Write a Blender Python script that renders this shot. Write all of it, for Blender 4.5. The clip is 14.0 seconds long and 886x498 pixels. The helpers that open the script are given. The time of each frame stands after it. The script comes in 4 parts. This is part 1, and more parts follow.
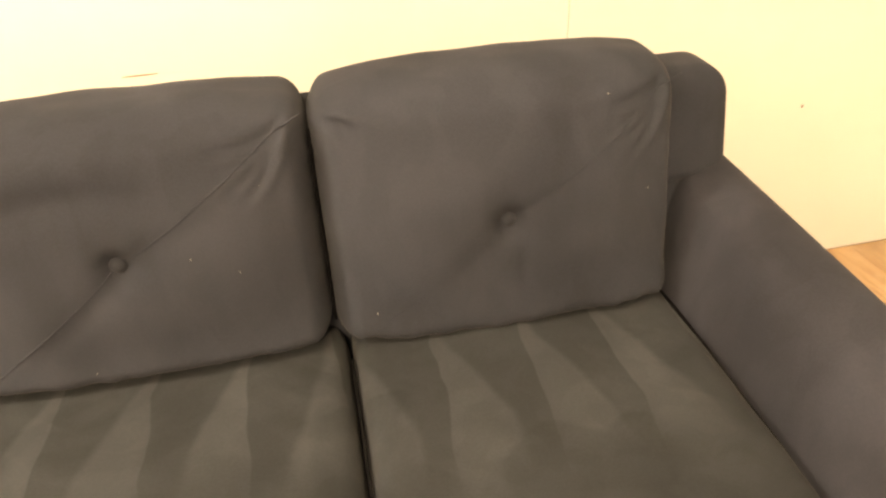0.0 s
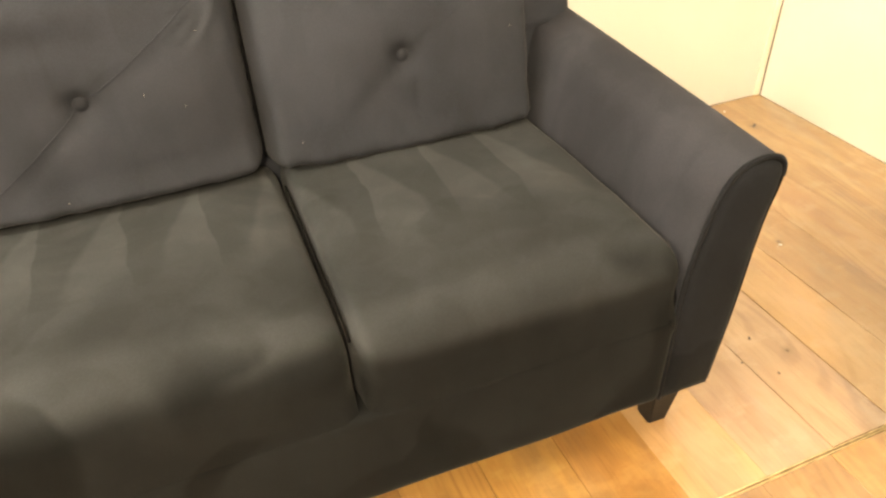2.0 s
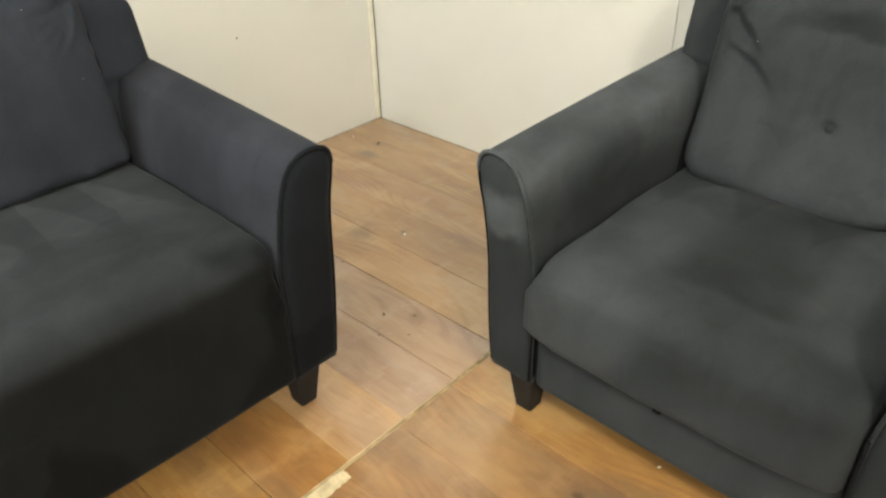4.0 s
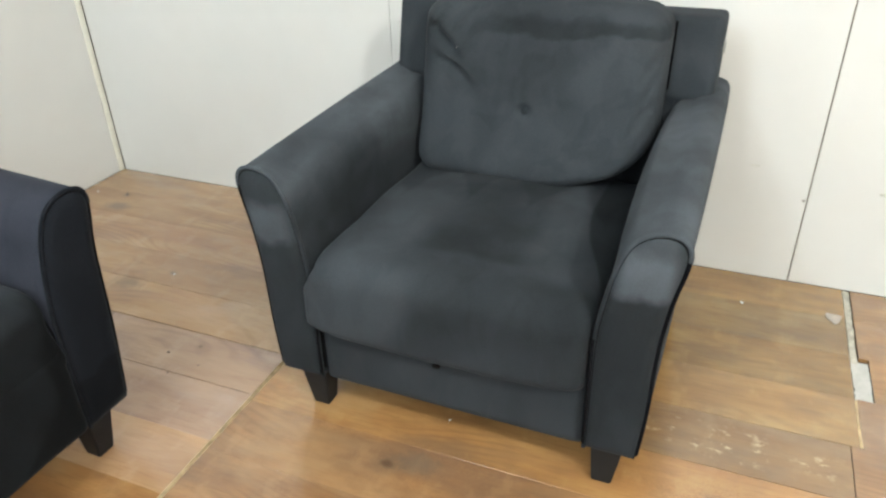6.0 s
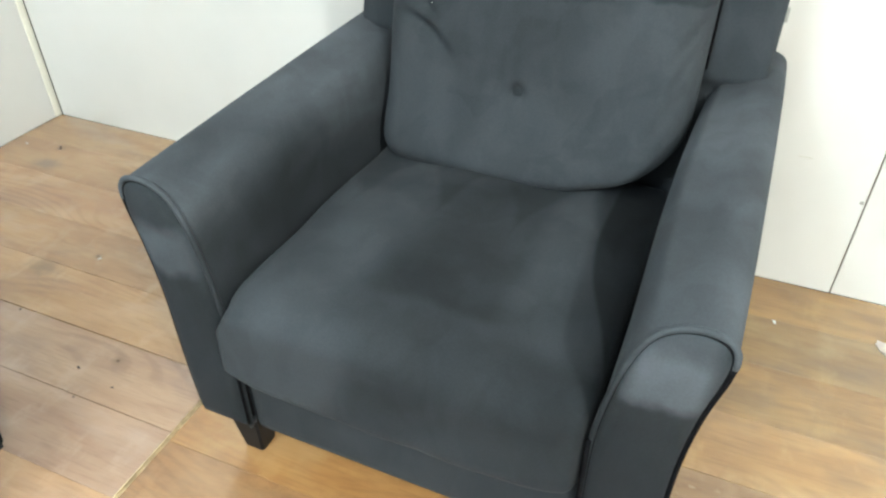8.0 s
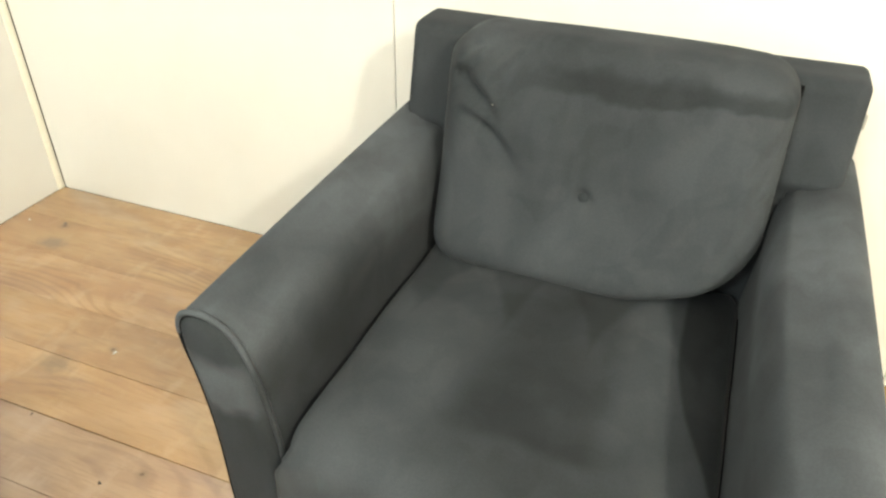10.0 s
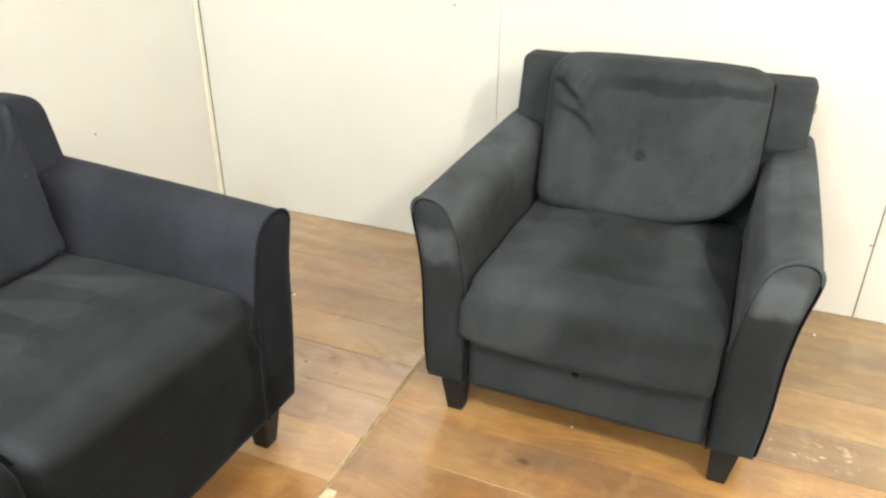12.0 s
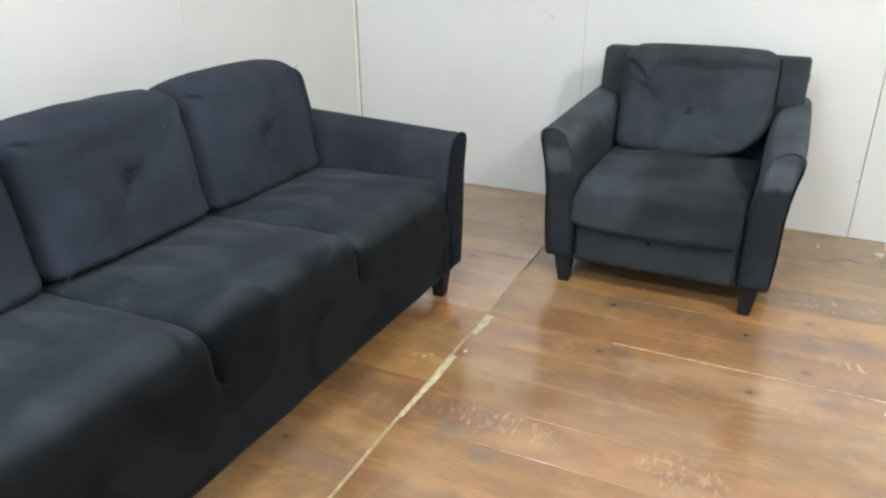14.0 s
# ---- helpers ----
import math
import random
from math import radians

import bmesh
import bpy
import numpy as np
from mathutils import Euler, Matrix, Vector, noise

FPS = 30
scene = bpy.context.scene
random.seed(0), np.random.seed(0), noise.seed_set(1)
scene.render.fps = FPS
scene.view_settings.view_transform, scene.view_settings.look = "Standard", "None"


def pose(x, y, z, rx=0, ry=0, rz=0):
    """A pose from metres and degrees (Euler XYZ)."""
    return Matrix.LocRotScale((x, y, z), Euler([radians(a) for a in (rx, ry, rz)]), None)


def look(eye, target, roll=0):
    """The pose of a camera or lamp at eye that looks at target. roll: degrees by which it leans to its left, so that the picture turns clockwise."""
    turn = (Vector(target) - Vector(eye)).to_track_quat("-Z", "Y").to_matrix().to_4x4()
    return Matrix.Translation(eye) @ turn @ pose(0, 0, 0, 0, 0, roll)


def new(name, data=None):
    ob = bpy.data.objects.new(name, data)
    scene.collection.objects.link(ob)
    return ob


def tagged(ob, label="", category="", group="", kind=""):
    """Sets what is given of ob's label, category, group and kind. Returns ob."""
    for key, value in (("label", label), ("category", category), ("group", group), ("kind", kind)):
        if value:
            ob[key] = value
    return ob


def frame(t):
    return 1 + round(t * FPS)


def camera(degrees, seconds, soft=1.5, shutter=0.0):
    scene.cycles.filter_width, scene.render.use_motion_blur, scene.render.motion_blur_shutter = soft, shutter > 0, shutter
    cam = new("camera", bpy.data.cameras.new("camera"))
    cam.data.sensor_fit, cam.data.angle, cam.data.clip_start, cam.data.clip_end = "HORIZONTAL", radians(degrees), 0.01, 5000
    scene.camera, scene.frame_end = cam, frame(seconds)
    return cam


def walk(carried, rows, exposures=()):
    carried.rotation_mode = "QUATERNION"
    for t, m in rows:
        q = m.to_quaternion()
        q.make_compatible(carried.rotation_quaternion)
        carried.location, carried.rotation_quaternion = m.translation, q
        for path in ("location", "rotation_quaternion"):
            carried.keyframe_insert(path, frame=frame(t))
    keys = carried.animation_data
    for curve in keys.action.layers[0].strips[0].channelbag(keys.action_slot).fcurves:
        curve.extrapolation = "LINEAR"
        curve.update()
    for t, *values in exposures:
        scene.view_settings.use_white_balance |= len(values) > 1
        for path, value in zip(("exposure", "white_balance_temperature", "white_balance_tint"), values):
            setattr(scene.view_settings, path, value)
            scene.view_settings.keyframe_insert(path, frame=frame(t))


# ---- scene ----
cam = camera(62.6, 14.0, 2.4)
PATH = [
    (0, (-1.804, -1.465, 1.204), (-1.481, 0.167, 0.095), -2.7),
    (0.5, (-1.835, -1.527, 1.185), (-1.444, 0.071, 0.048), -3.0),
    (0.7, (-1.88, -1.553, 1.175), (-1.416, 0.019, 0.029), -2.5),
    (1, (-1.908, -1.613, 1.166), (-1.418, -0.063, 0.001), -2.4),
    (1.5, (-1.951, -1.706, 1.16), (-1.382, -0.215, -0.045), -1.7),
    (2, (-1.944, -1.801, 1.156), (-1.357, -0.315, -0.046), -2.1),
    (2.5, (-1.902, -1.917, 1.162), (-1.249, -0.431, -0.006), -2.4),
    (3, (-1.862, -2.008, 1.16), (-1.044, -0.577, 0.027), -2.1),
    (3.5, (-1.83, -2.075, 1.158), (-0.83, -0.744, 0.05), -2.3),
    (4, (-1.855, -2.109, 1.153), (-0.64, -0.946, 0.07), -1.6),
    (4.2, (-1.883, -2.129, 1.167), (-0.594, -1.042, 0.092), -1.8),
    (6.3, (-1.994, -2.206, 1.160), (-0.402, -1.572, 0.128), -1.1),
    (6.5, (-1.938, -2.195, 1.16), (-0.363, -1.572, 0.096), -0.7),
    (7, (-1.795, -2.198, 1.151), (-0.268, -1.563, 0.026), -0.4),
    (7.5, (-1.694, -2.187, 1.145), (-0.21, -1.534, -0.026), -0.3),
    (8, (-1.583, -2.117, 1.136), (-0.117, -1.483, -0.067), -0.3),
    (8.5, (-1.485, -2.035, 1.161), (0.009, -1.463, -0.04), 0.4),
    (8.7, (-1.455, -2.016, 1.167), (0.054, -1.464, -0.024), 0.5),
    (10.8, (-1.69, -1.907, 1.209), (-0.107, -1.249, 0.179), 0.6),
    (11, (-1.782, -1.92, 1.209), (-0.178, -1.254, 0.218), 0.7),
    (11.5, (-2.058, -1.989, 1.212), (-0.432, -1.307, 0.267), 0.4),
    (12, (-2.329, -1.98, 1.236), (-0.678, -1.303, 0.332), 0.5),
    (12.5, (-2.606, -1.974, 1.227), (-0.951, -1.266, 0.354), -0.3),
    (13, (-2.87, -2.028, 1.237), (-1.206, -1.312, 0.389), -0.3),
    (13.5, (-3.113, -2.081, 1.253), (-1.455, -1.333, 0.422), -0.5),
    (14, (-3.384, -2.103, 1.251), (-1.733, -1.317, 0.441), -0.5),
]
EXPOSURES = [(0.0, 1.07, 15200, 16), (1.0, 1.05, 14300, 11), (2.3, 1.16, 10700, 5), (3.0, 0.60, 8000, -4), (3.5, 0.38, 7900, -3), (4.2, 0.30, 7200, 0), (6.3, 0.24, 6150, 0), (7.5, 0.42, 5950, -2), (8.7, 0.80, 6400, -6), (11.0, 0.80, 8000, 1), (12.0, 0.6, 7150, 1), (12.6, 0.34, 6150, 1), (13.5, 0.10, 5900, 2), (14.0, 0.0, 5950, 3)]
walk(cam, [(t, look(eye, target, roll)) for t, eye, target, roll in PATH], EXPOSURES)
# ---- place ----
# world: the room is closed, its lamps alone give light
world = bpy.data.worlds.new("world")
scene.world = world
world.use_nodes = True
world.node_tree.nodes["Background"].inputs[0].default_value = (0.02, 0.02, 0.022, 1)

CEILING = 3.0
# x, y, power, colour, radius: a cool lamp near the wall behind the sofa, warmer ones out in the room; the last two are
# unseen fill
LAMPS = [(-4.3, -0.95, 150.0, (0.80, 0.91, 1.0), 0.12), (-2.75, -3.95, 255.0, (1.0, 0.965, 0.91), 0.08), (-2.6, -1.5, 48.0, (1.0, 0.985, 0.965), 0.10), (-5.0, -3.2, 70.0, (1.0, 0.985, 0.965), 0.08)]
for lx, ly, power, tint, radius in LAMPS:
    bulb = bpy.data.lights.new("bulb", "POINT")
    bulb.energy, bulb.color, bulb.shadow_soft_size = power, tint, radius
    new("bulb", bulb).location = (lx, ly, CEILING - 0.17)


# ---- materials ----
def material(name, rough=0.5, spec=0.5):
    m = bpy.data.materials.new(name)
    m.use_nodes = True
    nt = m.node_tree
    b = nt.nodes["Principled BSDF"]
    b.inputs["Roughness"].default_value = rough
    b.inputs["Specular IOR Level"].default_value = spec
    return m, nt, b


def node(nt, kind, **values):
    n = nt.nodes.new(kind)
    for key, value in values.items():
        n.inputs[key.replace("_", " ")].default_value = value
    return n


def calc(nt, op, a, b=0.0, c=0.0, clamp=False):
    n = nt.nodes.new("ShaderNodeMath")
    n.operation, n.use_clamp = op, clamp
    for i, v in enumerate((a, b, c)):
        if isinstance(v, (int, float)):
            n.inputs[i].default_value = v
        else:
            nt.links.new(v, n.inputs[i])
    return n.outputs[0]


def smooth(nt, v, lo, hi, to_lo=0.0, to_hi=1.0):
    n = nt.nodes.new("ShaderNodeMapRange")
    n.interpolation_type = "SMOOTHSTEP"
    for i, x in enumerate((lo, hi, to_lo, to_hi)):
        n.inputs[i + 1].default_value = x
    nt.links.new(v, n.inputs[0])
    return n.outputs[0]


def mixed(nt, fac, a, b, how="MIX"):
    n = nt.nodes.new("ShaderNodeMix")
    n.data_type, n.blend_type = "RGBA", how
    for i, v in ((0, fac), (6, a), (7, b)):
        if isinstance(v, (int, float, tuple)):
            n.inputs[i].default_value = v
        else:
            nt.links.new(v, n.inputs[i])
    return n.outputs[2]


def noise_of(nt, coord, scale, detail=3.0, rough=0.55, stretch=None, distortion=0.0):
    if stretch:
        mp = nt.nodes.new("ShaderNodeMapping")
        mp.inputs["Scale"].default_value = stretch
        nt.links.new(coord, mp.inputs[0])
        coord = mp.outputs[0]
    n = node(nt, "ShaderNodeTexNoise", Scale=scale, Detail=detail, Roughness=rough, Distortion=distortion)
    nt.links.new(coord, n.inputs["Vector"])
    return n.outputs["Fac"]


def bump(nt, bsdf, height, strength, distance, normal=None):
    n = node(nt, "ShaderNodeBump", Strength=strength, Distance=distance)
    nt.links.new(height, n.inputs["Height"])
    if normal:
        nt.links.new(normal, n.inputs["Normal"])
    nt.links.new(n.outputs[0], bsdf.inputs["Normal"])
    return n.outputs[0]


FABRIC = (0.0266, 0.0298, 0.0346)


def fabric(name, marks=None, tone=(1.0, 1.0, 1.0)):
    """Charcoal brushed microfibre. marks: a function that gives the nap's brightness at a place of the cushion."""
    m, nt, b = material(name, 0.95, 0.07)
    co = nt.nodes.new("ShaderNodeTexCoord").outputs["Object"]
    big = smooth(nt, noise_of(nt, co, 4.5, 1.5, 0.5, distortion=0.3), 0.38, 0.62, 0.86, 1.14)
    mid = smooth(nt, noise_of(nt, co, 17, 2, 0.5, (1.0, 1.0, 0.45), 0.6), 0.40, 0.58, 0.95, 1.05)
    fine = smooth(nt, noise_of(nt, co, 300, 2), 0.3, 0.7, 0.95, 1.05)
    nap = calc(nt, "MULTIPLY", calc(nt, "MULTIPLY", big, mid), fine)
    if marks:
        nap = calc(nt, "MULTIPLY", nap, marks(nt, co))
    scale = nt.nodes.new("ShaderNodeVectorMath")
    scale.operation = "SCALE"
    scale.inputs[0].default_value = [k * q for k, q in zip(tone, FABRIC)]
    nt.links.new(nap, scale.inputs["Scale"])
    nt.links.new(scale.outputs[0], b.inputs["Base Color"])
    b.inputs["Sheen Weight"].default_value = 0.04
    b.inputs["Sheen Roughness"].default_value = 0.45
    b.inputs["Sheen Tint"].default_value = (0.8, 0.85, 0.95, 1)
    soft = bump(nt, b, noise_of(nt, co, 10, 2), 0.2, 0.006)
    bump(nt, b, noise_of(nt, co, 500, 2), 0.15, 0.0005, soft)
    return m


def wedge_marks(nt, co):
    """Brushed strokes: pale wedges with one sharp edge that widen from the back of a seat to its front, and the front's
    painted shade.
    """
    sep = nt.nodes.new("ShaderNodeSeparateXYZ")
    nt.links.new(co, sep.inputs[0])
    x, y, z = sep.outputs
    wob = calc(nt, "MULTIPLY_ADD", noise_of(nt, co, 5, 2), 0.05, -0.025)
    # the strokes of the end seat lean the other way
    lean = smooth(nt, x, 0.2809, 0.2811, -1.0, 1.0)
    u = calc(nt, "MULTIPLY", calc(nt, "SUBTRACT", calc(nt, "ADD", x, wob), calc(nt, "MULTIPLY", lean, 0.006)), lean)
    u = calc(nt, "ADD", u, calc(nt, "MULTIPLY", y, -0.05))
    saw = calc(nt, "FRACT", calc(nt, "DIVIDE", calc(nt, "ADD", u, 10.0), 0.133))
    wide = smooth(nt, y, 0.20, 0.56, 0.72, 0.10)
    light = calc(nt, "MULTIPLY", smooth(nt, calc(nt, "SUBTRACT", wide, saw), -0.06, 0.06), smooth(nt, saw, 0.0, 0.03))
    fade = smooth(nt, calc(nt, "ADD", y, wob), 0.16, 0.34)
    up = smooth(nt, z, 0.42, 0.44)
    stroke = calc(nt, "MULTIPLY_ADD", calc(nt, "MULTIPLY", calc(nt, "MULTIPLY", light, fade), up), 0.45, 0.90)
    # hand strokes, strongest on the front
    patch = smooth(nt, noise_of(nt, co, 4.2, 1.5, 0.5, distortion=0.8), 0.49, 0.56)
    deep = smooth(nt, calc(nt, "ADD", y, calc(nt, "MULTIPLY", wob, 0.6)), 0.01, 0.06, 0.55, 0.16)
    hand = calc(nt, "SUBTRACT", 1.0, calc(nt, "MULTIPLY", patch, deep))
    # the seat's front painted darker, standing in for its shade
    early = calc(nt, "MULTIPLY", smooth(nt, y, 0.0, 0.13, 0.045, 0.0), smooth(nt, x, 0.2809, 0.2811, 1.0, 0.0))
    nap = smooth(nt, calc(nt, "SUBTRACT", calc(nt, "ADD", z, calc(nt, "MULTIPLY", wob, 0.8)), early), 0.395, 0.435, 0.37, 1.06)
    # a painted highlight along the front roll, with a darker band behind
    roll = calc(nt, "MULTIPLY", smooth(nt, y, 0.0, 0.035), smooth(nt, calc(nt, "ADD", y, wob), 0.05, 0.10, 1.0, 0.0))
    band = smooth(nt, calc(nt, "ADD", y, wob), 0.11, 0.27, 0.86, 1.0)
    ridge = calc(nt, "MULTIPLY", calc(nt, "MULTIPLY_ADD", calc(nt, "MULTIPLY", roll, up), 0.30, 1.0), band)
    # a paler strip at the pinched corner by the seam
    pinch = calc(nt, "MULTIPLY", calc(nt, "MULTIPLY", smooth(nt, x, 0.281, 0.283), smooth(nt, calc(nt, "ADD", x, wob), 0.292, 0.312, 1.0, 0.0)), smooth(nt, y, 0.05, 0.14, 1.0, 0.0))
    ridge = calc(nt, "MULTIPLY_ADD", calc(nt, "MULTIPLY", pinch, smooth(nt, z, 0.36, 0.40)), 0.5, ridge)
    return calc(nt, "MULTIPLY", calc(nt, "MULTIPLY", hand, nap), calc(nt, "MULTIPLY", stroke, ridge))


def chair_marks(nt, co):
    """A hand-brushed chair seat: long soft strokes, and the arm's shadow painted along one side."""
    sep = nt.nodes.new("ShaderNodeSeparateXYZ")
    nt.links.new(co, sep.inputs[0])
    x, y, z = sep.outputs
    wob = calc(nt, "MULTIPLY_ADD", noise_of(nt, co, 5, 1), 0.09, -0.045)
    # the arm's shadow, painted as a dark strip with a sharp edge
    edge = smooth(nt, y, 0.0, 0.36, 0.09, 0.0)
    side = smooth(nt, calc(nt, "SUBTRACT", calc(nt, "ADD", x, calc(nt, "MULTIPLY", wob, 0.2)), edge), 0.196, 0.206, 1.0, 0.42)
    tri = calc(nt, "DIVIDE", calc(nt, "PINGPONG", calc(nt, "ADD", calc(nt, "ADD", x, wob), 20.03), 0.075), 0.075)
    wedge = smooth(nt, calc(nt, "SUBTRACT", smooth(nt, y, 0.26, 0.54, -0.1, 0.8), tri), -0.14, 0.14, 1.08, 0.74)
    stroke = smooth(nt, noise_of(nt, co, 5.5, 1.5, 0.5, (1.0, 0.55, 0.7), 0.3), 0.40, 0.60, 0.90, 1.10)
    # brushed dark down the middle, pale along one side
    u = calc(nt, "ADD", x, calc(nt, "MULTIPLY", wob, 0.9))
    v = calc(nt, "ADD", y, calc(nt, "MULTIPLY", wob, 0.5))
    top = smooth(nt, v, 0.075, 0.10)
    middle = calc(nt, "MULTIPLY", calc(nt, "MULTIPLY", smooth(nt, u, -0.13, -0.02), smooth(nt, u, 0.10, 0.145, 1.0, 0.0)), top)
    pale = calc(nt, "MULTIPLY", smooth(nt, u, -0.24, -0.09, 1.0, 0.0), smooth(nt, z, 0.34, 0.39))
    # a darker patch low in front and a darker front face
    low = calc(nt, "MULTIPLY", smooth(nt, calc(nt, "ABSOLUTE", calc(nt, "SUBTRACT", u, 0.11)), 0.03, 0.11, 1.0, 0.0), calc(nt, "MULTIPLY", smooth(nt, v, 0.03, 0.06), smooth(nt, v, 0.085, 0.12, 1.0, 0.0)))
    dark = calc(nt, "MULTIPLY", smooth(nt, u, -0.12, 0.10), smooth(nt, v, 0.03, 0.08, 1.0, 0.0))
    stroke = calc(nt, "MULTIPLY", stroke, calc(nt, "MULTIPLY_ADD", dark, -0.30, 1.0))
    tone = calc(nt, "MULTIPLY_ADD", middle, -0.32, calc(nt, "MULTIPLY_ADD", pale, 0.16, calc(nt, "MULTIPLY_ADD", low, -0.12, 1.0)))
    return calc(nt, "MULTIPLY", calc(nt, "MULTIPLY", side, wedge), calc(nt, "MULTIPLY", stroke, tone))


def panel_marks(nt, co):
    """Pile rubbed pale on the round top of an arm's front, over a panel darkened for shade."""
    sep = nt.nodes.new("ShaderNodeSeparateXYZ")
    nt.links.new(co, sep.inputs[0])
    wob = calc(nt, "MULTIPLY_ADD", noise_of(nt, co, 18, 2), 0.05, -0.025)
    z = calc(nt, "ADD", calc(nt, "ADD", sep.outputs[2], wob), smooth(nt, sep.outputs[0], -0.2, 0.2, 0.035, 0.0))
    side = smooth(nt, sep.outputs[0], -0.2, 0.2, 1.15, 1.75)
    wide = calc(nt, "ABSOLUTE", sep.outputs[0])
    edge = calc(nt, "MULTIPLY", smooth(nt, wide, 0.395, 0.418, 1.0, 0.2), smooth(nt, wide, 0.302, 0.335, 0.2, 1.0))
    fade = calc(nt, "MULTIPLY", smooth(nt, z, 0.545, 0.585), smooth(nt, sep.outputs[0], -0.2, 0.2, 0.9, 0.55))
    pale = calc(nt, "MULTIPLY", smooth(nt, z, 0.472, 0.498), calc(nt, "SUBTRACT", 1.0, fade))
    # 0.66 paints the upright panel's shade around the rubbed patch
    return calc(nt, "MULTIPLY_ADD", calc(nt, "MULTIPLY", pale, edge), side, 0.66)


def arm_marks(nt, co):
    """Pile brushed in long cloudy strokes along an arm, its top painted paler as if lit from above."""
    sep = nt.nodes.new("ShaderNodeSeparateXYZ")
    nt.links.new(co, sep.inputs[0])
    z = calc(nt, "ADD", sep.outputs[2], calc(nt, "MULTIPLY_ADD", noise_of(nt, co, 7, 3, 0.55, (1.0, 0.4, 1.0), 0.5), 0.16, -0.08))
    # overhead light painted in: pale on the arm's top, darker down its sides
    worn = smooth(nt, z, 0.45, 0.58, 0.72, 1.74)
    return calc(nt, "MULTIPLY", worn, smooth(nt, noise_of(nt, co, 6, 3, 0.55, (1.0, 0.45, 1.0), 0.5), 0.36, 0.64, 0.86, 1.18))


def chair_back_marks(nt, co):
    """A paler cushion face under a darker brushed band at its top, with cloudy strokes at one corner."""
    sep = nt.nodes.new("ShaderNodeSeparateXYZ")
    nt.links.new(co, sep.inputs[0])
    z = calc(nt, "ADD", sep.outputs[2], calc(nt, "MULTIPLY_ADD", noise_of(nt, co, 9, 3), 0.06, -0.03))
    band = calc(nt, "SUBTRACT", 1.22, calc(nt, "MULTIPLY", calc(nt, "MULTIPLY", smooth(nt, z, 0.744, 0.754, 0.0, 0.46), smooth(nt, sep.outputs[0], -0.13, -0.05)), smooth(nt, z, 0.768, 0.790, 1.0, 0.15)))
    cloud = smooth(nt, noise_of(nt, co, 9, 3, 0.5, distortion=0.8), 0.40, 0.50, 0.92, 1.03)
    return calc(nt, "MULTIPLY", band, cloud)


def worn_shade_marks(nt, co):
    """A dark flattened patch near the foot of an arm's front, the whole panel darkened as if in shade."""
    sep = nt.nodes.new("ShaderNodeSeparateXYZ")
    nt.links.new(co, sep.inputs[0])
    z = calc(nt, "ADD", sep.outputs[2], calc(nt, "MULTIPLY_ADD", noise_of(nt, co, 14, 2), 0.10, -0.05))
    # shade painted over the panel: 0.30, down to 0.17 in the patch
    return calc(nt, "MULTIPLY", smooth(nt, z, 0.235, 0.25, 0.17, 0.30), smooth(nt, z, 0.13, 0.15, 1.5, 1.0))


SOFA_TONE = (0.855, 0.862, 1.02)
FABRIC_PLAIN = fabric("charcoal_fabric")
# lit copy of the plain charcoal, lightened for the chair's back frame
FABRIC_WING = fabric("lit_charcoal_fabric", None, (1.14, 1.14, 1.14))
FABRIC_SOFA = fabric("darker_charcoal_fabric", None, SOFA_TONE)
FABRIC_SOFA_ARM = fabric("purplish_charcoal_fabric", None, (0.92, 0.88, 1.03))
FABRIC_ARM = fabric("charcoal_fabric_top_lit", arm_marks)
FABRIC_CHAIR_BACK = fabric("charcoal_fabric_cloudy", chair_back_marks)
FABRIC_WORN_SHADED = fabric("charcoal_fabric_flattened_shaded", worn_shade_marks, SOFA_TONE)
FABRIC_SEAT = fabric("charcoal_fabric_brushed_shaded", wedge_marks, (0.88, 0.885, 0.91))
FABRIC_CHAIR_SEAT = fabric("charcoal_fabric_stroked_shaded", chair_marks)
FABRIC_RUBBED_SHADED = fabric("charcoal_fabric_rubbed_shaded", panel_marks)


KNOTS = [(-1.032, -1.661), (-1.361, -1.693), (-0.894, -2.298), (-1.063, -2.111), (-1.223, -2.296), (-1.402, -2.146), (-2.134, -1.033), (-0.571, -0.715), (-0.185, -0.185), (-0.84, -1.03)]
SMUDGES = [(-1.01, -1.72), (-1.34, -1.75), (-1.06, -2.325), (-1.37, -2.365), (-0.27, -0.22), (-1.92, -1.42), (-1.99, -1.55), (-0.66, -0.62), (-0.98, -2.46)]
CHIPPED = [(-1.84, -1.53, 0.07, 0.20), (-1.85, -2.02, 0.08, 0.14), (-0.72, -2.33, 0.06, 0.24), (-1.62, -1.20, 0.03, 0.05), (-1.13, -2.42, 0.03, 0.06)]


